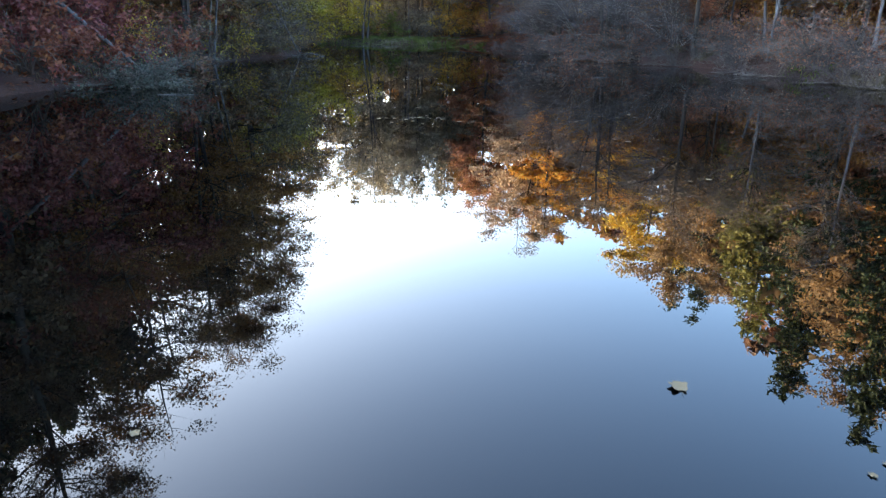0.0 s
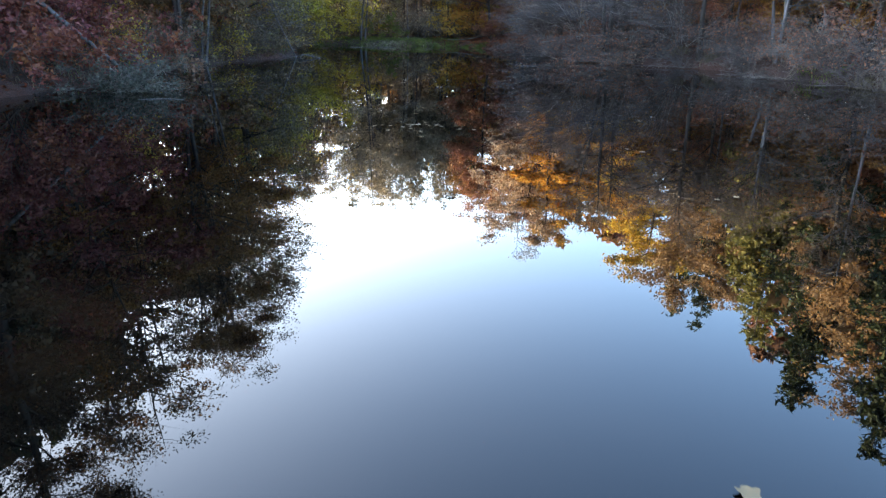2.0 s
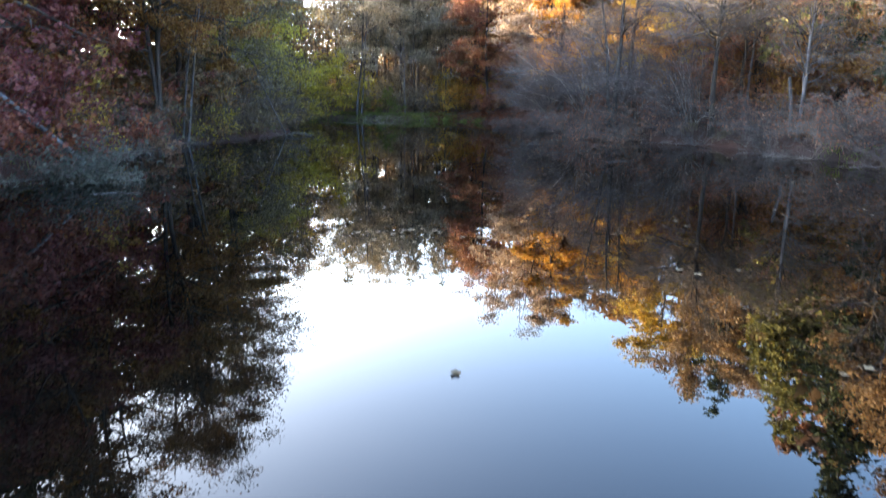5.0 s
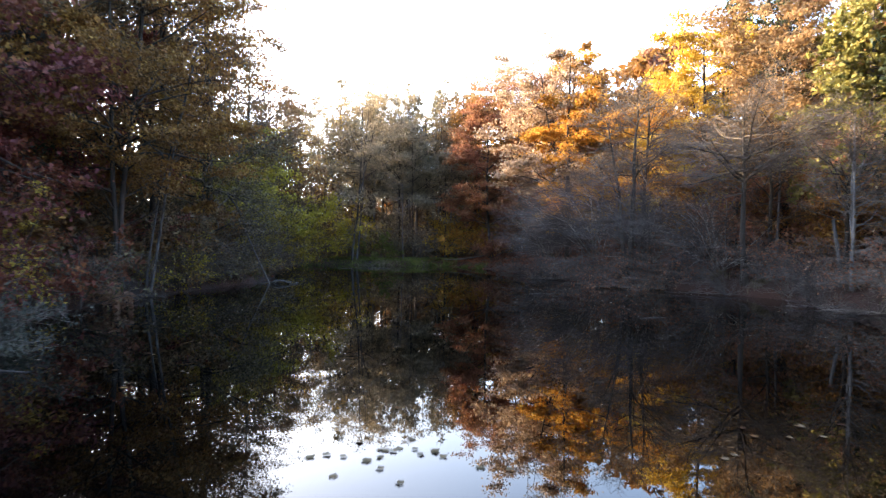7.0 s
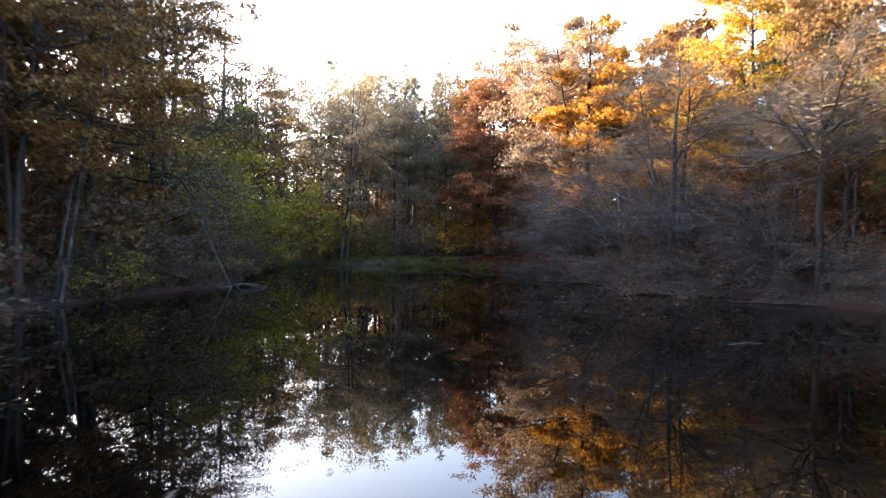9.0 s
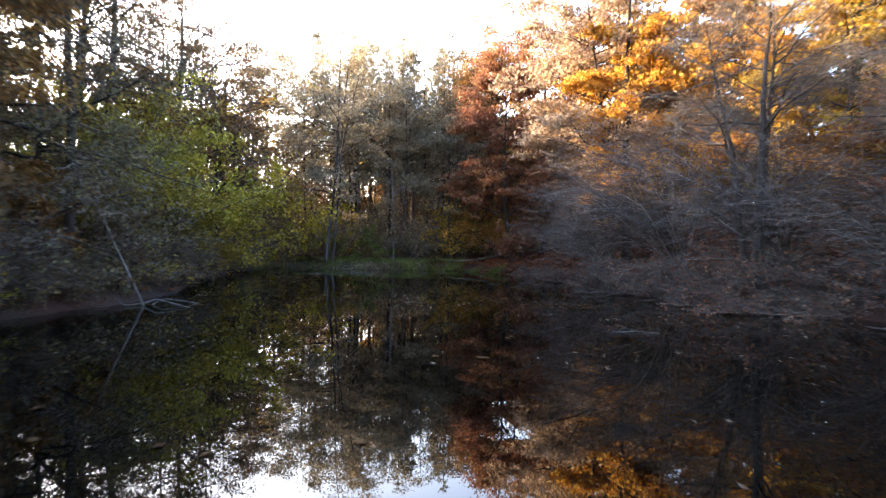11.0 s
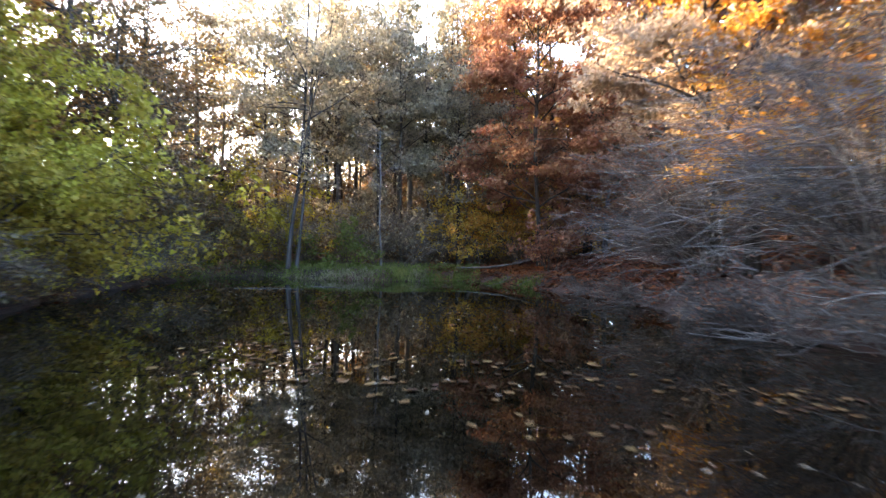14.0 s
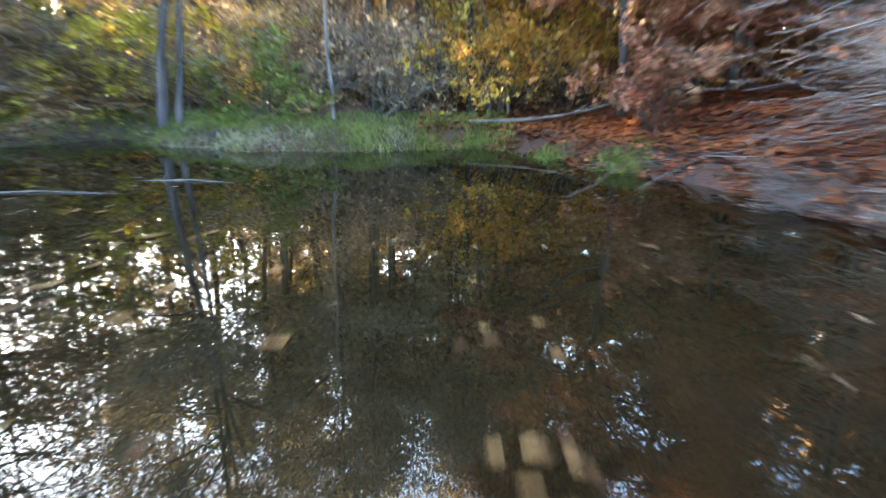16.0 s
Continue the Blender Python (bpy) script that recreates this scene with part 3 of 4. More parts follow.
for q, (x, y, h, r) in enumerate([(-9.0, 30.9, 1.7, 1.6), (-8.8, 37.9, 1.6, 1.5), (-9.4, 23.0, 1.4, 1.5), (-9.3, 36.0, 1.4, 1.2), (-10.0, 47.6, 1.6, 1.4), (-10.2, 50.4, 2.0, 1.6), (-8.7, 34.4, 0.8, 0.9), (-8.8, 32.8, 0.8, 0.9)]):
    bush("grey bare shrub at the water's edge", x, y, h, r, 25 + q, TWIG_DUSK, LEAF_OLIVE, 900, 0.08, 14, 1100, toward=(0.9, 0), group="shrubs on the shore")
for q, (x, y, h, r, mat) in enumerate([(-11.5, 23.5, 3.0, 2.2, LEAF_BROWN), (-11.8, 28.5, 3.2, 2.2, LEAF_DULL), (-11.0, 34.2, 2.2, 2.0, LEAF_BROWN), (-12.5, 38.8, 2.3, 2.2, LEAF_DULL), (-12.8, 45.5, 2.4, 2.2, LEAF_BROWN), (-12.2, 51.5, 3.5, 2.4, LEAF_OLIVE), (-12.5, 17, 3.2, 2.4, LEAF_PURPLE), (-13.5, 31.5, 2.8, 2.2, LEAF_DULL), (-14.5, 35.5, 2.5, 2.2, LEAF_BROWN)]):
    bush("dark leafy undergrowth beneath the trees", x, y, h, r, 200 + q, TWIG_BROWN, mat, 6650, 0.123, 12, 400, group="undergrowth")

for q, (x, y, h) in enumerate([(-13.8, 46.2, 7.0), (-12.6, 50.6, 7.2), (-13.4, 41.0, 6.4)]):
    broadleaf("low red-brown leaved tree behind the hazel", x, y, h, 2.8, 0.1, LEAF_BROWN, 15000, 0.1, seed=630 + q)
broadleaf("olive leaved tree high on the bank", -15.5, 53.5, 12.5, 3.6, 0.3, LEAF_DULL, 3000, 0.13, seed=14)
broadleaf("brown leaved tree high on the bank", -14.6, 38.5, 16.5, 4.2, 0.38, LEAF_DULL, 22000, 0.1, seed=15)
# this one is added to thicken the sun screen for the right bank
broadleaf("brown leaved tree high on the bank", -16.5, 47.8, 16.0, 4.2, 0.5, LEAF_DULL, 14000, 0.11, seed=18)

broadleaf("brown-orange leaved tree beside the hazel", -10.7, 48.6, 8.0, 2.7, 0.2, LEAF_DULL, 8500, 0.1, seed=16)
for q, (x, y, h, mat) in enumerate([(-14.0, 58.0, 12.5, LEAF_DULL), (-17.5, 59.5, 13.0, LEAF_OLIVE)]):
    broadleaf("tall dark leaved tree closing the bank", x, y, h, 3.6, 0.35, mat, 3000, 0.13, seed=17 + q)
# high crowns added here to keep low sun off the willows
for q, (x, y, h) in enumerate([(-11.8, 52.8, 10.6), (-13.8, 55.4, 11.4), (-16.8, 48.0, 12.0)]):
    broadleaf("tall dull-leaved high-crowned tree added on the bank to block sun", x, y, h, 3.4, 0.45, LEAF_DULL, 3500, 0.11, seed=640 + q)
for q, (x, y, h) in enumerate([(-11.2, 53.0, 6.0), (-9.9, 56.0, 6.2)]):
    broadleaf("low grey-brown tree in the corner of the pond", x, y, h, 2.4, 0.35, LEAF_DULL, 3000, 0.1, seed=650 + q, twig_mat=TWIG_GREY)
for q, (x, y, h) in enumerate([(-12.6, 56.6, 4.4), (-10.9, 57.2, 3.8), (-14.4, 56.4, 4.6), (-10.6, 53.6, 3.0), (-11.6, 55.0, 3.4), (-9.2, 55.0, 2.4)]):
    bush("dense grey brush beside the far shore", x, y, h, 2.0, 240 + q, TWIG_GREY, LEAF_DULL, 4800, 0.1, 16, 1500, toward=(0.6, -0.4), group="undergrowth")

# ---- far end ----
broadleaf("pale grey twin-stemmed alder with sparse yellow leaves", -6.5, 53.9, 13.0, 3.1, 0.22, LEAF_GOLD, 17000, 0.115, bark=BARK_ALDER, seed=30, stems=3, lean=(0.5, 0.4), girth=0.062, twig_mat=TWIG_GREY, twigs=1600, fork=0.06)
for q, (x, y, h, r) in enumerate([(-8.6, 62.0, 14.6, 2.4), (-6.1, 62.0, 14.4, 2.2), (-3.0, 62.0, 14.5, 2.5), (0.0, 62.0, 14.6, 2.4)]):
    conifer("slender grey-green spruce in the wood at the far end", x, y, h, r, 40 + q, n=5200, base=0.36, size=0.18, mat=NEEDLE_GREY, bark=BARK_DARK)
for q, (x, y, h, r, mat) in enumerate([(-8.5, 58, 12.6, 2.6, LEAF_GOLD), (-5.8, 58.5, 12.8, 2.5, LEAF_GOLD), (-3.4, 57.5, 11.8, 2.2, LEAF_GOLD), (-1.2, 60, 12.9, 2.4, LEAF_GOLD), (1.4, 58.5, 12.5, 2.4, LEAF_TAN),
                                       (-13.6, 61.5, 9.5, 2.4, LEAF_DULL), (-2.2, 56.4, 9.0, 1.9, LEAF_GOLD), (0.2, 56.0, 8.6, 1.9, LEAF_GOLD)]):
    broadleaf("slender tree with thinning pale leaves at the far end", x, y, h, r, 0.32, mat, 8000, 0.12, bark=BARK_DARK, seed=50 + q, twig_mat=TWIG_GREY, twigs=1200, group="slender trees", girth=0.08, low=0.4)
rng = np.random.default_rng(77)
for q in range(24):
    x, y = -15.5 + 19.5 * (q + rng.random()) / 24, rng.uniform(56.5, 68)
    broadleaf("bare slender trunk in the open wood at the far end", x, y, rng.uniform(8, 12.5), 1.4, 0.45, [LEAF_GOLD, LEAF_OLIVE, LEAF_AMBER][q % 3], 1500, 0.13, bark=[BARK_DARK, BARK_GREY][q % 2], seed=600 + q, group="slender trunks", girth=rng.uniform(0.05, 0.10), limbs=22, twigs=320, twig_mat=TWIG_GREY, singly=6, low=0.4)
rng = np.random.default_rng(78)
for q in range(18):
    x, y = -9.0 + 12.5 * (q + rng.random()) / 18, rng.uniform(58, 73)
    conifer("slender grey-green larch in the open wood at the far end", x, y, rng.uniform(11, 14) + 0.06 * (y - 58), rng.uniform(1.5, 2.1), 660 + q, n=4400, base=0.36, size=0.18, mat=[NEEDLE_GREY, LEAF_GOLD, NEEDLE_GREY][q % 3], bark=BARK_GREY, whorls=16, group="slender larches")
broadleaf("tall slender tree with an olive crown in the far wood", -12.4, 63.0, 13.6, 2.6, 0.5, LEAF_OLIVE, 9000, 0.12, seed=69, girth=0.09, twig_mat=TWIG_GREY, low=0.4)
broadleaf("slender brown leaved tree behind the beech", 2.2, 59.0, 12.6, 2.8, 0.2, LEAF_BROWN, 18000, 0.12, seed=65)
for q, (x, y, h) in enumerate([(-9.6, 60.2, 7.4), (-7.4, 60.4, 8.0), (-4.6, 60.8, 8.5), (-2.2, 61.5, 8.0)]):
    broadleaf("bare grey twiggy tree in the far wood", x, y, h, 2.2, 0.15, None, 0, 0.1, seed=640 + q, group="bare far trees", twig_mat=TWIG_GREY, twigs=1500, limbs=34, girth=0.06, singly=6, thick=0.006)
broadleaf("thin pale sapling on the far shore", -2.9, 54.2, 5.5, 1.0, 0.4, LEAF_GOLD, 250, 0.08, bark=BARK_PALE, seed=64, girth=0.03, limbs=16, twigs=160, singly=6)
broadleaf("rust-red beech beside the pond's far end", 3.3, 53.8, 12.0, 3.2, 0.06, LEAF_COPPER, 38000, 0.12, seed=60, girth=0.09)
broadleaf("rust-brown beech at the wood's edge", 5.6, 56, 12.4, 3.6, 0.08, LEAF_RUST, 34000, 0.12, seed=61)
broadleaf("rust-brown beech at the wood's edge", 7.2, 51, 11.2, 3.2, 0.08, LEAF_RUST, 26000, 0.12, seed=66)
broadleaf("rust-brown beech behind the far beeches", 4.7, 60.5, 13.0, 3.2, 0.2, LEAF_RUST, 20000, 0.13, seed=68)
bush("yellow-green leaved bush under the far trees", -9.8, 56.6, 3.9, 2.5, 62, TWIG_BROWN, LEAF_HAZEL, 10000, 0.107, 16, 700, group="undergrowth")
bush("yellow-green leaved bush under the far trees", -6.4, 56.6, 3.7, 2.0, 65, TWIG_BROWN, LEAF_HAZEL, 7000, 0.107, 16, 600, group="undergrowth")
for q, (x, y, h, r, mat) in enumerate([(-3.6, 58.8, 3.6, 2.2, LEAF_GOLD), (1.6, 57.2, 3.8, 2.0, LEAF_AMBER), (3.0, 55.8, 3.0, 1.8, LEAF_ORANGE)]):
    bush("yellow and orange leaved bush under the far trees", x, y, h, r, 130 + q, TWIG_BROWN, mat, 4500, 0.11, 14, 500, group="undergrowth")
bush("low green bush on the far shore", -4.4, 54.8, 1.7, 1.2, 63, TWIG_BROWN, GRASS, 2200, 0.1, 10, 300, group="undergrowth")
for q, (x, y, h, r, mat, n) in enumerate([(-1.8, 55.5, 2.6, 1.9, LEAF_GOLD, 700), (1.0, 55.8, 3.0, 2.0, LEAF_AMBER, 2200), (-3.4, 56.7, 2.8, 2.0, LEAF_GOLD, 1200), (-6.9, 56, 2.6, 2.0, LEAF_GOLD, 900),
                                          (-9.8, 55.5, 2.8, 2.0, LEAF_OLIVE, 1500), (2.6, 57.5, 3.4, 2.4, LEAF_ORANGE, 3000), (-5.2, 60, 3.4, 2.4, LEAF_GOLD, 2600), (-0.6, 59, 3.4, 2.4, LEAF_OLIVE, 2600), (-9, 61, 3.5, 2.4, LEAF_GOLD, 2400),
                                          (-12, 57, 3.2, 2.4, LEAF_OLIVE, 2500), (1.5, 62, 3.6, 2.6, LEAF_AMBER, 3000), (-3, 62, 3.6, 2.6, LEAF_OLIVE, 3000)]):
    bush("bare grey thicket with a few autumn leaves", x, y, h, r, 104 + q, TWIG_GREY, mat, n, 0.11, 16, 1500, group="undergrowth")
bush("red-orange leaved sapling on the russet bank", 3.4, 51.6, 2.0, 1.3, 67, TWIG_BROWN, LEAF_RUST, 1500, 0.11, 10, 300, group="")

# ---- right bank ----
broadleaf("pale tan larch-like tree lit by the sun", 6.6, 45.2, 11.2, 3.5, 0.28, LEAF_CREAM, 27000, 0.131, bark=BARK_DARK, seed=70, girth=0.08, lean=(-1.3, -1.0))
broadleaf("tall thin pale birch behind the tan tree", 6.1, 55.0, 16.5, 2.0, 0.5, LEAF_GOLD, 5200, 0.11, bark=BARK_GREY, seed=71, girth=0.08)
broadleaf("bright orange-yellow beech lit by the sun", 7.0, 43.8, 11.8, 1.9, 0.12, LEAF_ORANGE, 22000, 0.131, seed=72)
broadleaf("amber-yellow beech on the slope lit by the sun", 12.6, 38.8, 10.3, 3.0, 0.12, LEAF_AMBER, 28500, 0.131, seed=73)
broadleaf("orange leaved beech on the slope", 10.2, 41.0, 7.5, 2.6, 0.1, LEAF_ORANGE, 18000, 0.131, seed=74)
broadleaf("tan leaved beech on the slope", 9.4, 46.5, 10.0, 3.0, 0.1, LEAF_TAN, 15000, 0.139, seed=86)
broadleaf("bare dark tree with a forked trunk above the pond", 8.1, 35.3, 7.8, 2.3, 0.35, None, 0, 0.1, seed=75, stems=2, twig_mat=TWIG_GREY, twigs=2200, limbs=40, girth=0.12, rise=0.2)
broadleaf("bare dark tree above the pond", 9.4, 37.4, 8.0, 2.2, 0.35, LEAF_TAN, 1200, 0.1, seed=76, twig_mat=TWIG_GREY, twigs=2000, limbs=36, girth=0.10, rise=0.2)
broadleaf("bare tree with a flat spreading lilac-grey crown", 11.1, 31.0, 6.8, 3.0, 0.5, None, 0, 0.1, seed=77, twig_mat=TWIG_GREY, twigs=3200, limbs=44, girth=0.11, angle=75, rise=0.15)
broadleaf("bare lilac-grey tree at the foot of the slope", 13.0, 33.0, 5.8, 2.2, 0.25, LEAF_TAN, 600, 0.1, seed=87, twig_mat=TWIG_BROWN, twigs=1300, limbs=36, girth=0.08, rise=0.15)
broadleaf("bare lilac-grey tree at the foot of the slope", 13.9, 29.4, 5.8, 2.2, 0.25, LEAF_TAN, 400, 0.1, seed=88, twig_mat=TWIG_GREY, twigs=1300, limbs=36, girth=0.08, rise=0.15)
broadleaf("bare lilac-grey tree at the foot of the slope", 14.2, 24.0, 5.5, 2.2, 0.25, LEAF_TAN, 400, 0.1, seed=89, twig_mat=TWIG_GREY, twigs=1300, limbs=36, girth=0.08, rise=0.15)
broadleaf("slender pale birch on the slope", 13.4, 33.3, 7.5, 1.4, 0.5, LEAF_TAN, 700, 0.09, bark=BARK_PALE, seed=78, girth=0.045, group="pale birches", limbs=20, twigs=400)
broadleaf("twisted pale birch on the bank", 12.6, 27.0, 5.5, 1.7, 0.35, LEAF_TAN, 300, 0.09, bark=BARK_PALE, seed=79, girth=0.05, group="pale birches", stems=2, twig_mat=TWIG_GREY, twigs=1200)
broadleaf("slender pale birch at the waterside", 13.8, 22.6, 6.5, 1.4, 0.4, LEAF_TAN, 200, 0.09, bark=BARK_PALE, seed=96, girth=0.05, group="pale birches", limbs=20, twigs=500)
broadleaf("tan-brown oak in full dry leaf on the slope", 15.3, 36.2, 10.5, 3.8, 0.12, LEAF_TAN, 26600, 0.139, seed=80)
broadleaf("brown oak in dry leaf on the slope", 18.0, 25.0, 10.5, 3.8, 0.12, LEAF_TAN, 24700, 0.148, seed=81)
conifer("dark spruce high on the slope", 16.5, 44.0, 15.0, 2.6, 83, n=8000)
conifer("dark spruce high on the slope", 17.2, 41.0, 14.5, 2.6, 88, n=8000)
conifer("dark spruce on the slope", 16.2, 21.8, 12.5, 2.6, 89, n=8000)
conifer("tall yellow-green pine on the slope", 15.9, 31.4, 12.2, 3.2, 84, mat=NEEDLE_LIGHT, n=18000, bark=BARK_GREY, group="")
conifer("dark spruce high on the slope", 15.6, 26.4, 13.2, 2.8, 85, n=8000)
for q, (x, y, h) in enumerate([(15.0, 36.0, 4.5), (16.0, 30.8, 4.5), (14.8, 31.4, 3.4), (18.0, 33.5, 5.0), (11.6, 37.4, 3.5), (17.5, 26.5, 4.5), (15.4, 26.8, 3.5), (13.0, 36.0, 3.4), (16.2, 22, 4), (19, 29, 5)]):
    broadleaf("low rust-orange beech sapling on the slope", x, y, h, 2.0, 0.06, LEAF_RUST if q % 2 else LEAF_BROWN, 8550, 0.107, seed=90 + q, group="beech saplings", limbs=24, twigs=260, singly=8)
for q, (x, y, h, r, dx, dy, tw) in enumerate([(6.4, 44.9, 3.9, 2.6, -1.1, -0.4, 3600), (7.9, 40.4, 4.8, 3.5, -1.6, -0.6, 5200), (9.3, 36.6, 4.3, 3.2, -1.5, -0.8, 4400), (10.9, 33.0, 3.0, 2.6, -1.5, -0.4, 3000), (6.3, 47.8, 2.2, 1.6, -0.5, -0.4, 1800)]):
    bush("bare grey willow bush arching out over the water", x, y, h, r, 100 + q, TWIG_DUSK, None, 0, 0.1, 50, int(tw * 0.55), toward=(dx, dy), group="bare willow bushes", rise=-0.12, spread=58, fine=0.2, thick=0.0075, stem_mat=STEM_PALE, sweep=True, layer=0.55)
for q, (x, y, h, r) in enumerate([(12.3, 28.6, 1.5, 1.4), (12.8, 25.4, 1.5, 1.5), (13.4, 22.2, 1.6, 1.5), (14.4, 18.5, 2.0, 1.8), (11.8, 31.2, 1.5, 1.5), (12.6, 26.9, 1.1, 1.2), (5.5, 40.6, 1.2, 1.2), (6.2, 38.3, 1.2, 1.2), (7.2, 36.1, 1.2, 1.3), (8.8, 33.9, 1.3, 1.3), (14.0, 20.0, 1.8, 1.6), (12.9, 23.8, 1.3, 1.4), (11.9, 29.9, 1.2, 1.3), (13.1, 24.6, 1.9, 1.6), (9.9, 32.3, 1.3, 1.3), (7.2, 34.8, 1.3, 1.2), (7.8, 33.8, 1.2, 1.2), (8.3, 33.1, 1.1, 1.1), (6.7, 35.7, 1.2, 1.2), (7.0, 33.9, 0.9, 1.0)]):
    bush("low bare grey shrub along the waterline", x, y, h, r, 120 + q, [TWIG_DUSK, TWIG_GREY][q % 2], LEAF_RUST, 420, 0.08, 20, 480, toward=(-1.0, 0), group="shrubs on the slope", thick=0.008)

rng = np.random.default_rng(31)
for q in range(22):
    y = 17.5 + q * 1.4
    x = float(np.interp(y, [17, 21.8, 25, 28.3, 30.8, 33.4, 35.8, 38.2, 41, 43.5, 45.8, 47.7], [14, 13.0, 12.0, 11.6, 10.5, 8.5, 6.9, 5.9, 5.3, 4.8, 4.3, 3.5])) + rng.uniform(-0.8, 0.5)
    bush("low grey-brown brush along the bank", x, y, (1.0 if y < 40 else 0.6) * rng.uniform(0.7, 1.3), (1.0 if y < 40 else 0.7) * rng.uniform(0.9, 1.4), 700 + q, [TWIG_DUSK, TWIG_BROWN, TWIG_GREY][q % 3], None, 0, 0.07, 13, 260, toward=(-0.7, 0), group="brush along the bank", thick=0.008)

for q in range(24):
    y = 28.5 + q * 0.95
    x = float(np.interp(y, [27, 30.5, 34, 38, 43, 48, 52.5], [-9.3, -8.5, -7.7, -8.0, -9.3, -9.8, -9.2])) - rng.uniform(0.1, 0.9)
    if abs(y - 33.6) > 1.0:
        bush("low dark brush hanging over the bank's edge", x, y, rng.uniform(0.8, 1.4), rng.uniform(0.9, 1.4), 760 + q, [TWIG_DUSK, TWIG_BROWN][q % 2], [LEAF_OLIVE, LEAF_DULL, LEAF_HAZEL][q % 3], 700, 0.075, 12, 300, toward=(0.7, 0), group="brush along the bank", thick=0.007)

# ---- the wood behind and round the pond, partly added unseen: a few kinds, repeated ----
BACK = dict(limbs=18, twigs=260, singly=5, group="wood behind", twiggy=False)
KINDS = [broadleaf("brown leaved tree in the wood behind", -20, 22, 13.5, 3.8, 0.1, LEAF_BROWN, 2100, 0.56, seed=300, **BACK),
         broadleaf("olive leaved tree in the wood behind", -20, 30, 13.0, 3.6, 0.12, LEAF_OLIVE, 2100, 0.56, seed=301, **BACK),
         broadleaf("rust leaved tree in the wood behind", 21, 36, 12.0, 3.6, 0.08, LEAF_RUST, 2100, 0.56, seed=302, **BACK),
         broadleaf("tan leaved tree in the wood behind", 21, 30, 12.0, 3.6, 0.08, LEAF_TAN, 2100, 0.56, seed=303, **BACK)]
SPRUCE = conifer("dark spruce added in the wood behind, partly to block sun", -22, 36, 14, 2.8, 304, n=3600, size=0.5, group="wood behind", whorls=14)
rng = np.random.default_rng(9)
# copies past the near end and far left stand unseen, added to block light
spots = []
for _ in range(6000):
    x, y = rng.uniform(-34, 36), rng.uniform(-34, 86)
    d = float(shore_distance(x, y))
    left, right, far = x < -16 and y < 60, (x > 19 and y < 62) or (x > 17.5 and y < 14), y > 64 and -24 < x < 26
    ok = d > 6 and (left or right or far or y < -18 or (x > 8 and 48 < y < 66))
    room = (4.6 if far else 3.6) if y > 8 else 5.2
    if ok and all((x - a) ** 2 + (y - b) ** 2 > room ** 2 for a, b in spots) and len(spots) < 125:
        if (far and x < 2 and rng.random() < 0.85) or (left and y > 30 and x > -0.7 * (y - 20) and rng.random() < 0.75):
            continue
        spots.append((x, y))
# spruce belt, mostly out of view, added to shade the low right bank
for q in range(72):
    y = 18 + 0.7 * q
    x = min(-20.0, -0.62 * (y - 9) - 3) - 2.6 * (q % 2)
    copy_thing(SPRUCE, Matrix.LocRotScale((x, y, foot(x, y)), Euler((0, 0, rng.uniform(0, 6.28))), Vector((1, 1, 1)) * rng.uniform(1.12, 1.32)))
for x, y in spots:
    pick = rng.random()
    kind = SPRUCE if pick < 0.18 else KINDS[int(rng.choice([0, 1] if x < -12 else [0, 1, 3] if x < 6 else [2, 3, 0]))]
    low = 0.85 if x < -16 and y > 20 else 1.0
    copy_thing(kind, Matrix.LocRotScale((x, y, foot(x, y)), Euler((0, 0, rng.uniform(0, 6.28))), Vector((1, 1, 1)) * rng.uniform(0.8, 1.1) * low))


def thicket(label, n, box, low, tall, size, mat, seed, keep=2.0):
    """A belt of dense far wood, of leaves too small to tell apart."""
    r = np.random.default_rng(seed)
    x, y = r.uniform(box[0], box[1], n), r.uniform(box[2], box[3], n)
    ok = shore_distance(x, y) > keep
    x, y = x[ok], y[ok]
    crest = tall * (0.75 + 0.25 * np.sin(0.55 * x + 0.4 * y) + 0.15 * np.sin(1.7 * x - 1.1 * y))
    z = height(x, y) + low + (crest - low) * r.random(len(x)) ** 1.2
    return tagged(put("far_wood", *points(r, np.stack([x, y, z], 1), size, 0.2, 0.9), mat, smooth=False), label, "woodland", kind="stuff")


thicket("dense olive-brown woodland behind the far shore", 20000, (-30, -6, 65, 75), 0.0, 3.2, 0.24, LEAF_DULL, 500)
thicket("thin grey-olive woodland behind the far shore", 28000, (-6, 6, 66, 76), 0.0, 6.0, 0.24, LEAF_DULL, 508)
thicket("grey-brown woodland far behind the pond", 26000, (-34, 8, 84, 92), 0.0, 11.0, 0.28, LEAF_DULL, 512)
thicket("pale grey-olive woodland far behind the pond", 16000, (-26, 8, 80, 86), 0.0, 9.5, 0.24, LEAF_GOLD, 513)
thicket("dark brush closing the corner of the pond", 16000, (-20, -10, 53, 61), 0.0, 3.4, 0.12, LEAF_DULL, 511, 1.5)
thicket("grey-brown woodland behind the far shore", 32000, (-12, 0, 62, 69), 0.0, 5.0, 0.17, LEAF_DULL, 510)
thicket("dense brown woodland behind the far shore", 28000, (2, 34, 62, 72), 0.0, 8.0, 0.4, LEAF_BROWN, 501)
thicket("dense dark woodland along the bank", 16000, (-27, -17, -10, 38), 0.0, 4.6, 0.4, LEAF_DULL, 502)
thicket("low dark woodland along the bank", 7000, (-27, -16, 38, 62), 0.0, 2.4, 0.4, LEAF_BROWN, 509)
thicket("dense rust-brown woodland up the slope", 18000, (20, 29, 6, 62), 0.0, 7.0, 0.5, LEAF_RUST, 503)
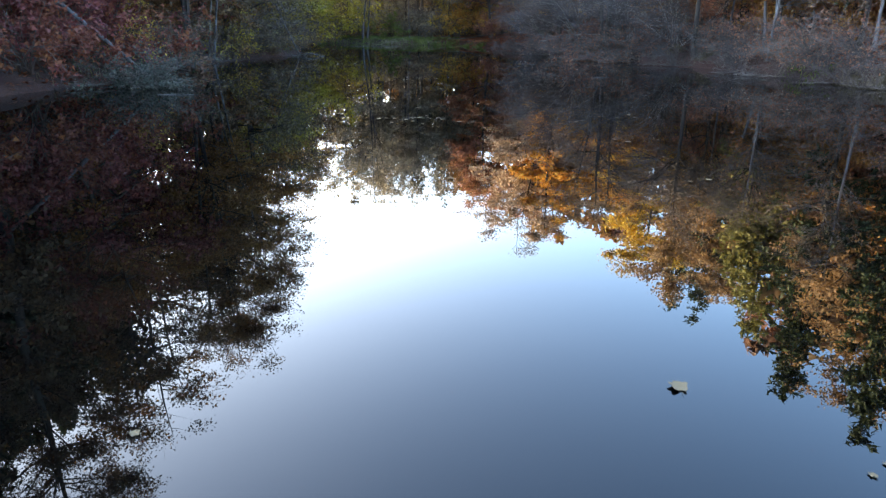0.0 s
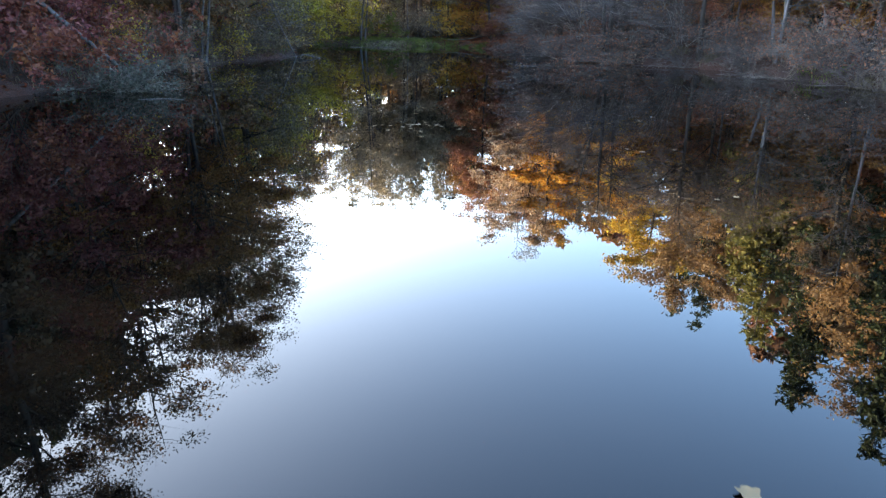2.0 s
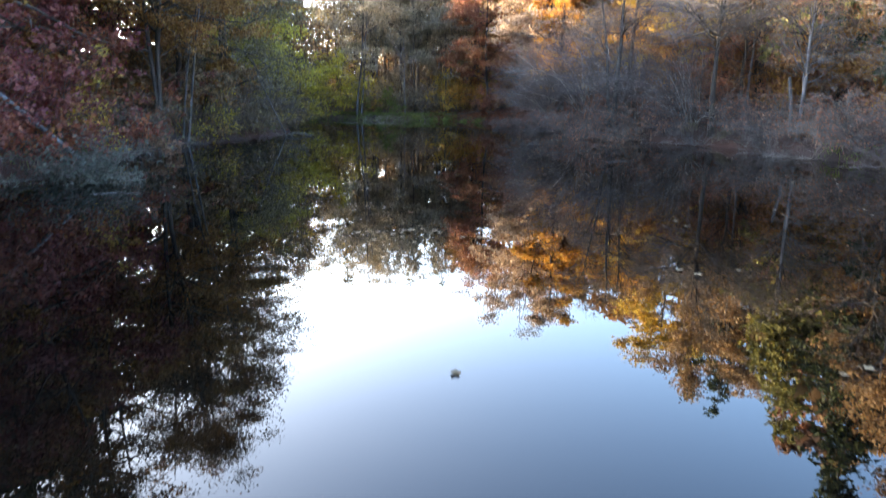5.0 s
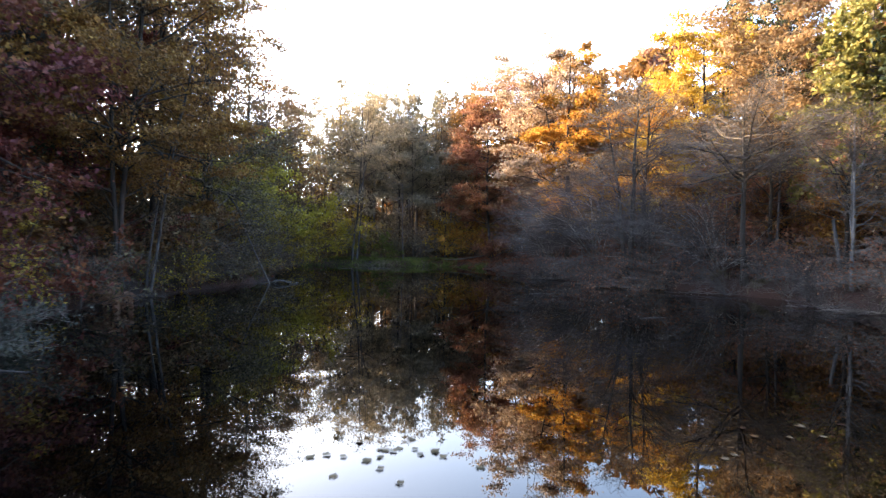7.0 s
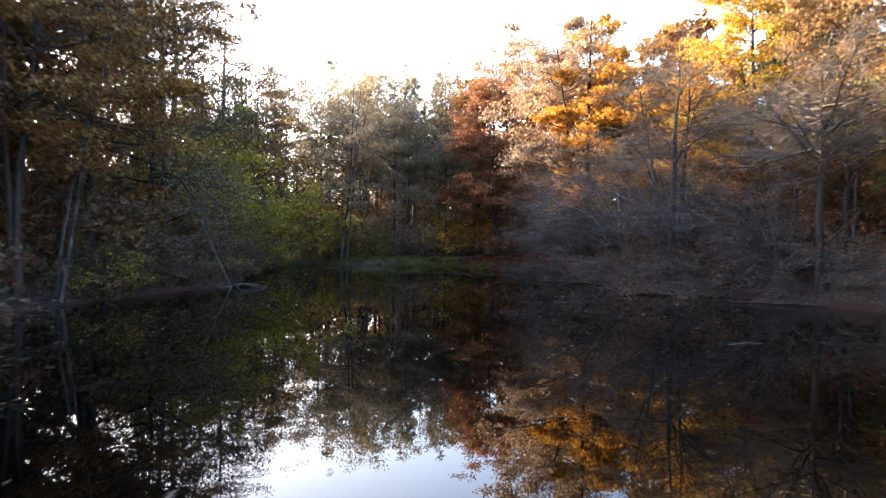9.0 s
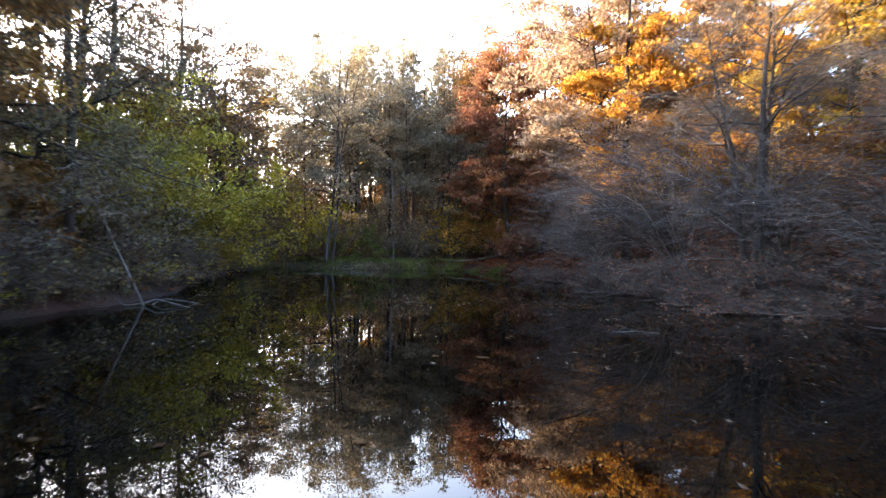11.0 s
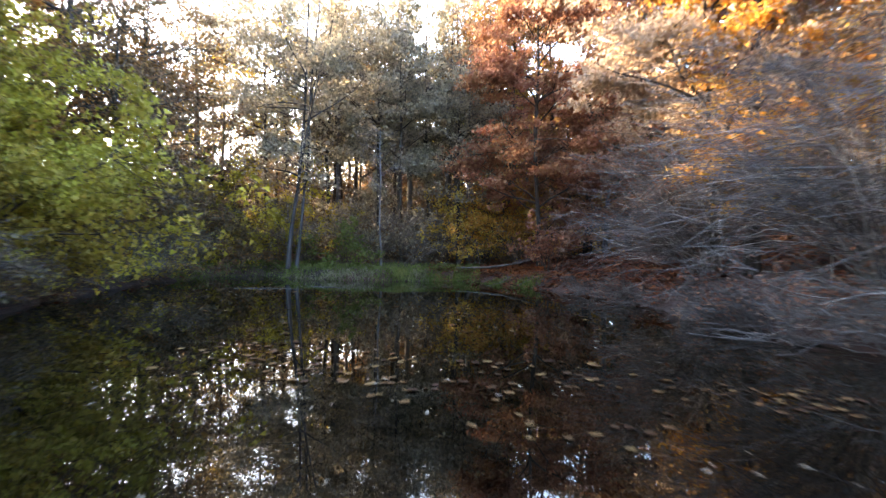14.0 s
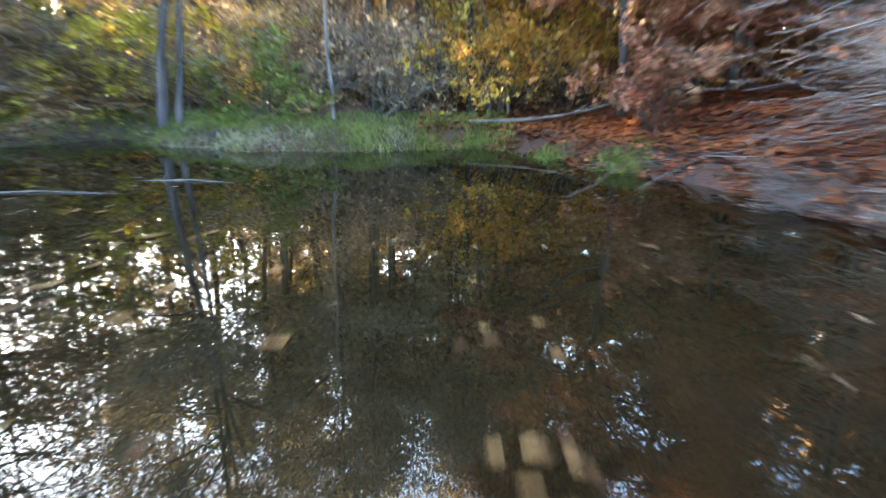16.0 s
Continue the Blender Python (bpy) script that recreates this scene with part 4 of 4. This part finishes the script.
# never in view: added to hold back sky light at the near end
thicket("unseen woodland added to close the near end", 9000, (-24, 24, -34, -20), 0.0, 9.0, 0.7, LEAF_BROWN, 504)
thicket("dark undergrowth on the wooded bank", 14000, (-17, -10.5, 6, 56), 0.0, 3.4, 0.18, LEAF_DULL, 505, 1.6)
thicket("rust-brown undergrowth on the slope", 20000, (7, 20, 16, 58), 0.0, 1.5, 0.14, LEAF_RUST, 506, 1.6)
thicket("grey-brown undergrowth behind the far shore", 24000, (-13, 7, 55, 66), 0.0, 2.2, 0.1, LEAF_DULL, 507, 2.4)


# ---- dead wood ----
def pole(name, points, r0, r1, mat, parent=None, sides=8, label=""):
    p = np.array(points, float)
    t = np.linspace(0, len(p) - 1, 4 * len(p))
    q = np.stack([np.interp(t, np.arange(len(p)), p[:, k]) for k in range(3)], 1)
    q[1:-1] = (q[:-2] + q[1:-1] + q[2:]) / 3
    return put(name, *tubes(q[None], np.linspace(r0, r1, len(q))[None], sides), mat, parent, label)


log = holder("leaning_log", -7.1, 33.6, 0, "thin pale dead trunk leaning out of the water's edge", "log")
pole("trunk", [(0.05, 0.02, -0.2), (-0.3, -0.03, 0.6), (-0.75, -0.12, 1.6), (-1.12, -0.2, 2.6), (-1.4, -0.3, 3.6)], 0.04, 0.015, WOOD_DEAD, log)
pole("root", [(0.0, 0, 0.05), (0.35, -0.15, 0.16), (0.8, -0.3, 0.08), (1.3, -0.35, -0.03)], 0.03, 0.012, WOOD_DEAD, log, 6)
pole("root", [(0.0, 0, -0.1), (0.3, 0.3, 0.14), (0.8, 0.5, 0.05), (1.2, 0.6, -0.03)], 0.022, 0.008, WOOD_DEAD, log, 6)
pole("root", [(-0.05, 0, 0.05), (-0.3, -0.35, 0.02), (-0.5, -0.5, 0.22), (-0.4, -0.6, 0.35)], 0.016, 0.006, WOOD_DEAD, log, 6)
fallen = holder("slanting_log", -7.2, 17.4, 0, "grey fallen trunk slanting from the bank into the pond", "log")
pole("trunk", [(0.2, 0, -0.25), (-0.6, 0.05, 0.42), (-2.5, 0.1, 2.05), (-4.5, 0.2, 3.7), (-6.0, 0.3, 4.8)], 0.045, 0.07, BARK_LOG, fallen)
pole("branch", [(-2.6, 0.1, 2.1), (-2.9, 0.3, 2.0), (-3.4, 0.6, 1.7)], 0.02, 0.006, BARK_LOG, fallen, 5)
pole("branch", [(-1.2, 0.06, 0.95), (-1.0, -0.3, 1.2), (-1.1, -0.7, 1.5)], 0.016, 0.005, BARK_LOG, fallen, 5)
bough = holder("fallen_branch", 0.2, 53.7, foot(0.2, 53.7), "grey fallen branch lying along the far shore", "log")
pole("limb", [(-0.1, 0.3, 0.12), (0.9, 0.1, 0.16), (2.0, 0, 0.3), (3.1, -0.1, 0.6)], 0.05, 0.02, WOOD_DEAD, bough)
pole("branch", [(1.9, 0, 0.3), (2.4, -0.3, 0.5), (2.8, -0.6, 0.8)], 0.02, 0.006, WOOD_DEAD, bough, 5)
stump = holder("broken_trunk", 12.7, 27.7, foot(12.7, 27.7), "broken grey trunk standing on the bank", "stump")
pole("trunk", [(0, 0, -0.1), (-0.1, 0, 1.0), (-0.25, 0.1, 2.2)], 0.08, 0.05, BARK_GREY, stump)
for q, (x, y, turn, long) in enumerate([(-6.2, 15.6, 0.1, 1.0), (3.5, 30.1, -0.1, 0.9), (-5.6, 47.6, 0.05, 2.2), (-4.0, 48.6, -0.1, 1.4), (5.2, 23.0, 0.3, 0.8)]):
    d = Vector((math.cos(turn), math.sin(turn), 0)) * long / 2
    stick = put("floating_stick", *tubes(np.array([[-d + Vector((0, 0, -0.01)), Vector((0, 0.05 * long, 0.015)), d + Vector((0, 0, -0.005))]]), np.array([[0.012, 0.010, 0.005]]), 6), WOOD_DEAD)
    stick.location = (x, y, 0.0)
    tagged(stick, "pale dead stick floating on the dark water", "stick", "floating sticks")


# ---- grass and fallen leaves ----
def grass(name, rng, spots, tall, mat, label, lean=0.35, wide=0.012):
    n = len(spots)
    base = np.concatenate([spots, (height(spots[:, 0], spots[:, 1]) - 0.03)[:, None]], 1)
    h = (tall * rng.uniform(0.5, 1.3, n))[:, None]
    a = rng.uniform(0, 2 * np.pi, n)
    side = np.stack([np.cos(a), np.sin(a), 0 * a], 1) * wide
    bend = np.concatenate([rng.normal(0, lean, (n, 2)), np.zeros((n, 1))], 1) * h
    up = np.array([0, 0, 1.0]) * h
    mid, tip = base + 0.55 * up + 0.35 * bend, base + (1 - 0.3 * np.minimum(1, np.linalg.norm(bend / h, axis=1))[:, None]) * up + bend
    verts = np.stack([base - side, base + side, mid + side * 0.7, mid - side * 0.7, tip + side * 0.15, tip - side * 0.15], 1).reshape(-1, 3)
    b = np.arange(n)[:, None] * 6
    faces = np.concatenate([b + [0, 1, 2, 3], b + [3, 2, 4, 5]], 1).reshape(-1, 4)
    return tagged(put(name, verts, faces, mat, smooth=False), label, "grass", kind="stuff")


rng = np.random.default_rng(21)


def along(n, box, band):
    """Places in a box whose distance from the water's edge lies within the band."""
    p = np.stack([rng.uniform(box[0], box[1], n * 40), rng.uniform(box[2], box[3], n * 40)], 1)
    d = shore_distance(p[:, 0], p[:, 1]) + 0.5 * ripple(p[:, 0], p[:, 1])
    return p[(d > band[0]) & (d < band[1])][:n]


def round_about(n, x, y, r):
    return np.array([x, y]) + rng.normal(0, r, (n, 2))


grass("grass", rng, along(11000, (-10.5, 1.0, 50, 58), (-0.15, 2.7)), 0.16, GRASS, "green grass along the far shore", 0.7)
grass("grass", rng, np.concatenate([round_about(200, x, y, 0.25) for x, y in [(-5.6, 52.5), (-4.8, 52.35), (-4.0, 52.3), (-3.4, 52.4), (-1.2, 52.7)]]), 0.17, GRASS_BLEACHED, "bleached dry grass tufts at the water's edge", 0.5)
grass("grass", rng, np.concatenate([round_about(350, x, y, 0.22) for x, y in [(-2.0, 52.4), (-0.8, 52.7), (0.2, 53.0), (1.4, 51.3), (2.4, 50.0)]]), 0.2, GRASS, "fresh green tufts at the water's edge", 0.7)
grass("grass", rng, np.concatenate([round_about(160, x, y, 0.25) for x, y in [(12.6, 24.6), (12.9, 23.6)]]), 0.2, GRASS, "green grass tussocks on the bank", 0.4)
grass("grass", rng, np.concatenate([round_about(350, x, y, 0.18) for x, y in [(10.6, 32.2), (11.4, 30.4), (12.9, 21.9), (13.3, 21.0)]]), 0.35, GRASS_DRY, "tan grass tussock at the waterline", 0.5)
grass("grass", rng, along(1000, (-12, -7, 16, 50), (0.1, 1.2)), 0.24, GRASS_DRY, "sparse dry grass under the trees", 0.5)
grass("grass", rng, along(700, (-12, -7, 18, 50), (0.2, 1.2)), 0.2, GRASS, "sparse green grass under the trees", 0.5)
for box, band, n in (((-1, 9, 44, 58), (-0.05, 6), 18000), ((8, 19, 16, 44), (0.9, 6), 8000), ((-16, -6, 14, 52), (0.1, 6), 7000), ((13, 24, -14, 16), (0.3, 9), 6000), ((-22, -9, -14, 14), (0.3, 9), 6000)):
    p = along(n, box, band)
    c = np.concatenate([p, (height(p[:, 0], p[:, 1]) + 0.02)[:, None]], 1)
    tagged(put("leaf_litter", *points(rng, c, 0.13, 0.8, 0.8), LITTER, smooth=False), "rust-red fallen leaves covering the bank", "leaves", kind="stuff")


# ---- leaves afloat ----
def leaf_mesh(seed, lobed, material):
    """One curled leaf, its outline round a midrib."""
    r = np.random.default_rng(seed)
    n = 18
    a = np.linspace(0, 2 * np.pi, n, endpoint=False)
    rad = (0.62 + 0.38 * np.abs(np.cos(2.5 * a))) if lobed else np.sqrt(1 / ((np.cos(a)) ** 2 + (np.sin(a) / 0.55) ** 2))
    rad = rad * r.uniform(0.85, 1.1, n)
    x, y = rad * np.cos(a) * 0.5, rad * np.sin(a) * 0.5
    z = 0.25 * np.abs(y) * r.uniform(0.3, 2.2) + 0.25 * np.clip(x, 0, 1) ** 2 * r.uniform(0, 4) + r.uniform(0, 0.06, n)
    verts = np.concatenate([[[0, 0, 0]], np.stack([x, y, z], 1), [[-0.5, 0, 0.01], [-0.9, 0.03, 0.06], [-0.5, 0.03, 0.01]]])
    faces = [[0, 1 + q, 1 + (q + 1) % n] for q in range(n)] + [[n + 1, n + 2, n + 3]]
    me = mesh_of("leaf", verts, faces)
    me.materials.append(material)
    me.polygons.foreach_set("use_smooth", np.ones(len(me.polygons), bool))
    return me


def floating_material(name, stops):
    m, t, p, out = base_material(name)
    o = t.nodes.new("ShaderNodeObjectInfo")
    colour = ramp(t, o.outputs["Random"], stops)
    n = noise_tex(t, 4.0, 4, 0.7)
    t.links.new(mix_rgb(t, n.outputs["Fac"], colour, (0.46, 0.41, 0.33), "SOFT_LIGHT"), p.inputs["Base Color"])
    p.inputs["Roughness"].default_value = 0.75
    p.inputs["Specular IOR Level"].default_value = 0.06
    return m


FLOATING_LEAF = floating_material("floating_leaf", [(0, (0.035, 0.014, 0.007)), (0.35, (0.075, 0.036, 0.016)), (0.7, (0.13, 0.066, 0.026)), (1, (0.19, 0.11, 0.045))])
PALE_LEAF = floating_material("pale_leaf", [(0, (0.12, 0.085, 0.05)), (1, (0.185, 0.14, 0.088))])
LEAF_SHAPES = [leaf_mesh(400 + q, q % 2 == 0, FLOATING_LEAF) for q in range(8)]
PALE_SHAPES = [leaf_mesh(420 + q, True, PALE_LEAF) for q in range(4)]
GROUPS = [(1.18, 2.9, 1, 0.0), (1.61, 2.31, 1, 0.1), (1.63, 2.16, 1, 0.1), (1.71, 2.25, 1, 0.1), (-1.31, 2.43, 1, 0), (0.07, 7.44, 1, 0), (2.95, 7.66, 2, 0.3), (-0.55, 12.2, 22, 0.33), (0.13, 13.7, 3, 0.3),
          (1.16, 18.2, 3, 0.15), (2.8, 10.4, 3, 0.2), (3.75, 12.9, 3, 0.22), (6.6, 16.2, 2, 0.3), (6.8, 23.6, 2, 0.4), (2.5, 12.2, 2, 0.2), (3.4, 13.3, 3, 0.3), (-4.6, 16.9, 2, 0.25), (-5.1, 16.1, 2, 0.3),
          (-6.1, 20.0, 3, 0.5), (-4.0, 15.0, 2, 0.2), (-4.5, 18.4, 3, 0.3), (-2.5, 23.2, 5, 0.5), (-4.4, 24.0, 2, 0.5), (8.9, 15.7, 2, 0.5), (-2.6, 36.4, 10, 0.6), (-2.1, 35.6, 16, 0.4), (-1.0, 35.3, 18, 0.4),
          (-0.1, 34.9, 13, 0.4), (0.65, 35.6, 12, 0.4), (1.6, 35.1, 13, 0.35), (2.7, 34.9, 16, 0.4), (3.2, 34.4, 10, 0.3), (3.8, 34.6, 6, 0.3), (0.5, 33.7, 6, 0.3), (1.5, 33.3, 6, 0.3), (3.4, 30.1, 5, 0.2),
          (0.1, 31, 3, 0.3), (0.7, 29.2, 3, 0.3), (0.3, 27.1, 3, 0.3), (-3.4, 38.6, 6, 0.4), (-2.8, 37.2, 13, 0.35), (-4.9, 32.9, 3, 0.4), (-3.1, 45.4, 8, 0.5), (-2.3, 44.0, 7, 0.5), (-3.3, 43.9, 7, 0.4), (-2.1, 42.4, 6, 0.4),
          (2.0, 41.2, 4, 0.5), (2.8, 41.6, 4, 0.3), (-4.3, 41.7, 2, 0.4), (-2.5, 39.3, 5, 0.4), (0.05, 39, 3, 0.25), (1.1, 39.2, 3, 0.5), (0.0, 43.0, 5, 0.2), (0.04, 41.85, 6, 0.13), (-4.9, 46.4, 4, 0.5), (1.6, 44.7, 3, 0.4), (-1.0, 36.6, 10, 0.22), (-0.6, 36.45, 10, 0.2), (0.3, 36.3, 6, 0.15), (-2.8, 36.5, 12, 0.3), (1.5, 36.4, 6, 0.2), (-1.4, 43.0, 2, 0.1), (-0.3, 41.8, 2, 0.25)]
for x, y, n, spread in GROUPS:
    for _ in range(n):
        ob = new("floating_leaf", LEAF_SHAPES[int(rng.integers(8))] if y > 13 else PALE_SHAPES[int(rng.integers(4))])
        s = rng.uniform(0.04, 0.06) if y < 2.6 else rng.uniform(0.07, 0.11) if y < 20 else rng.uniform(0.08, 0.15) if y < 40 else rng.uniform(0.09, 0.15)
        ob.matrix_world = Matrix.LocRotScale((x + rng.normal(0, 1) * spread * 1.3, y + rng.normal(0, 1) * spread * 0.8, 0.004), Euler((rng.normal(0, 0.03), rng.normal(0, 0.03), rng.uniform(0, 6.28))), Vector((s, s, s * 0.55)))
        tagged(ob, "tan-brown fallen leaf floating on the water" if y > 13 else "pale pinkish fallen leaf floating on the water", "leaf", "floating leaves")
p = np.stack([rng.uniform(-8, 10, 1500), rng.uniform(14, 51, 1500)], 1)
p = p[(shore_distance(p[:, 0], p[:, 1]) < -0.1) & (ripple(0.25 * p[:, 0], 0.5 * p[:, 1]) > 0.08)][:420]
tagged(put("leaf_fragments", *blades(rng, np.concatenate([p, np.full((len(p), 1), 0.012)], 1), 0.07, 0.93, 0.5), FLOATING, smooth=False), "small pale leaf scraps scattered over the water", "leaves", kind="stuff")
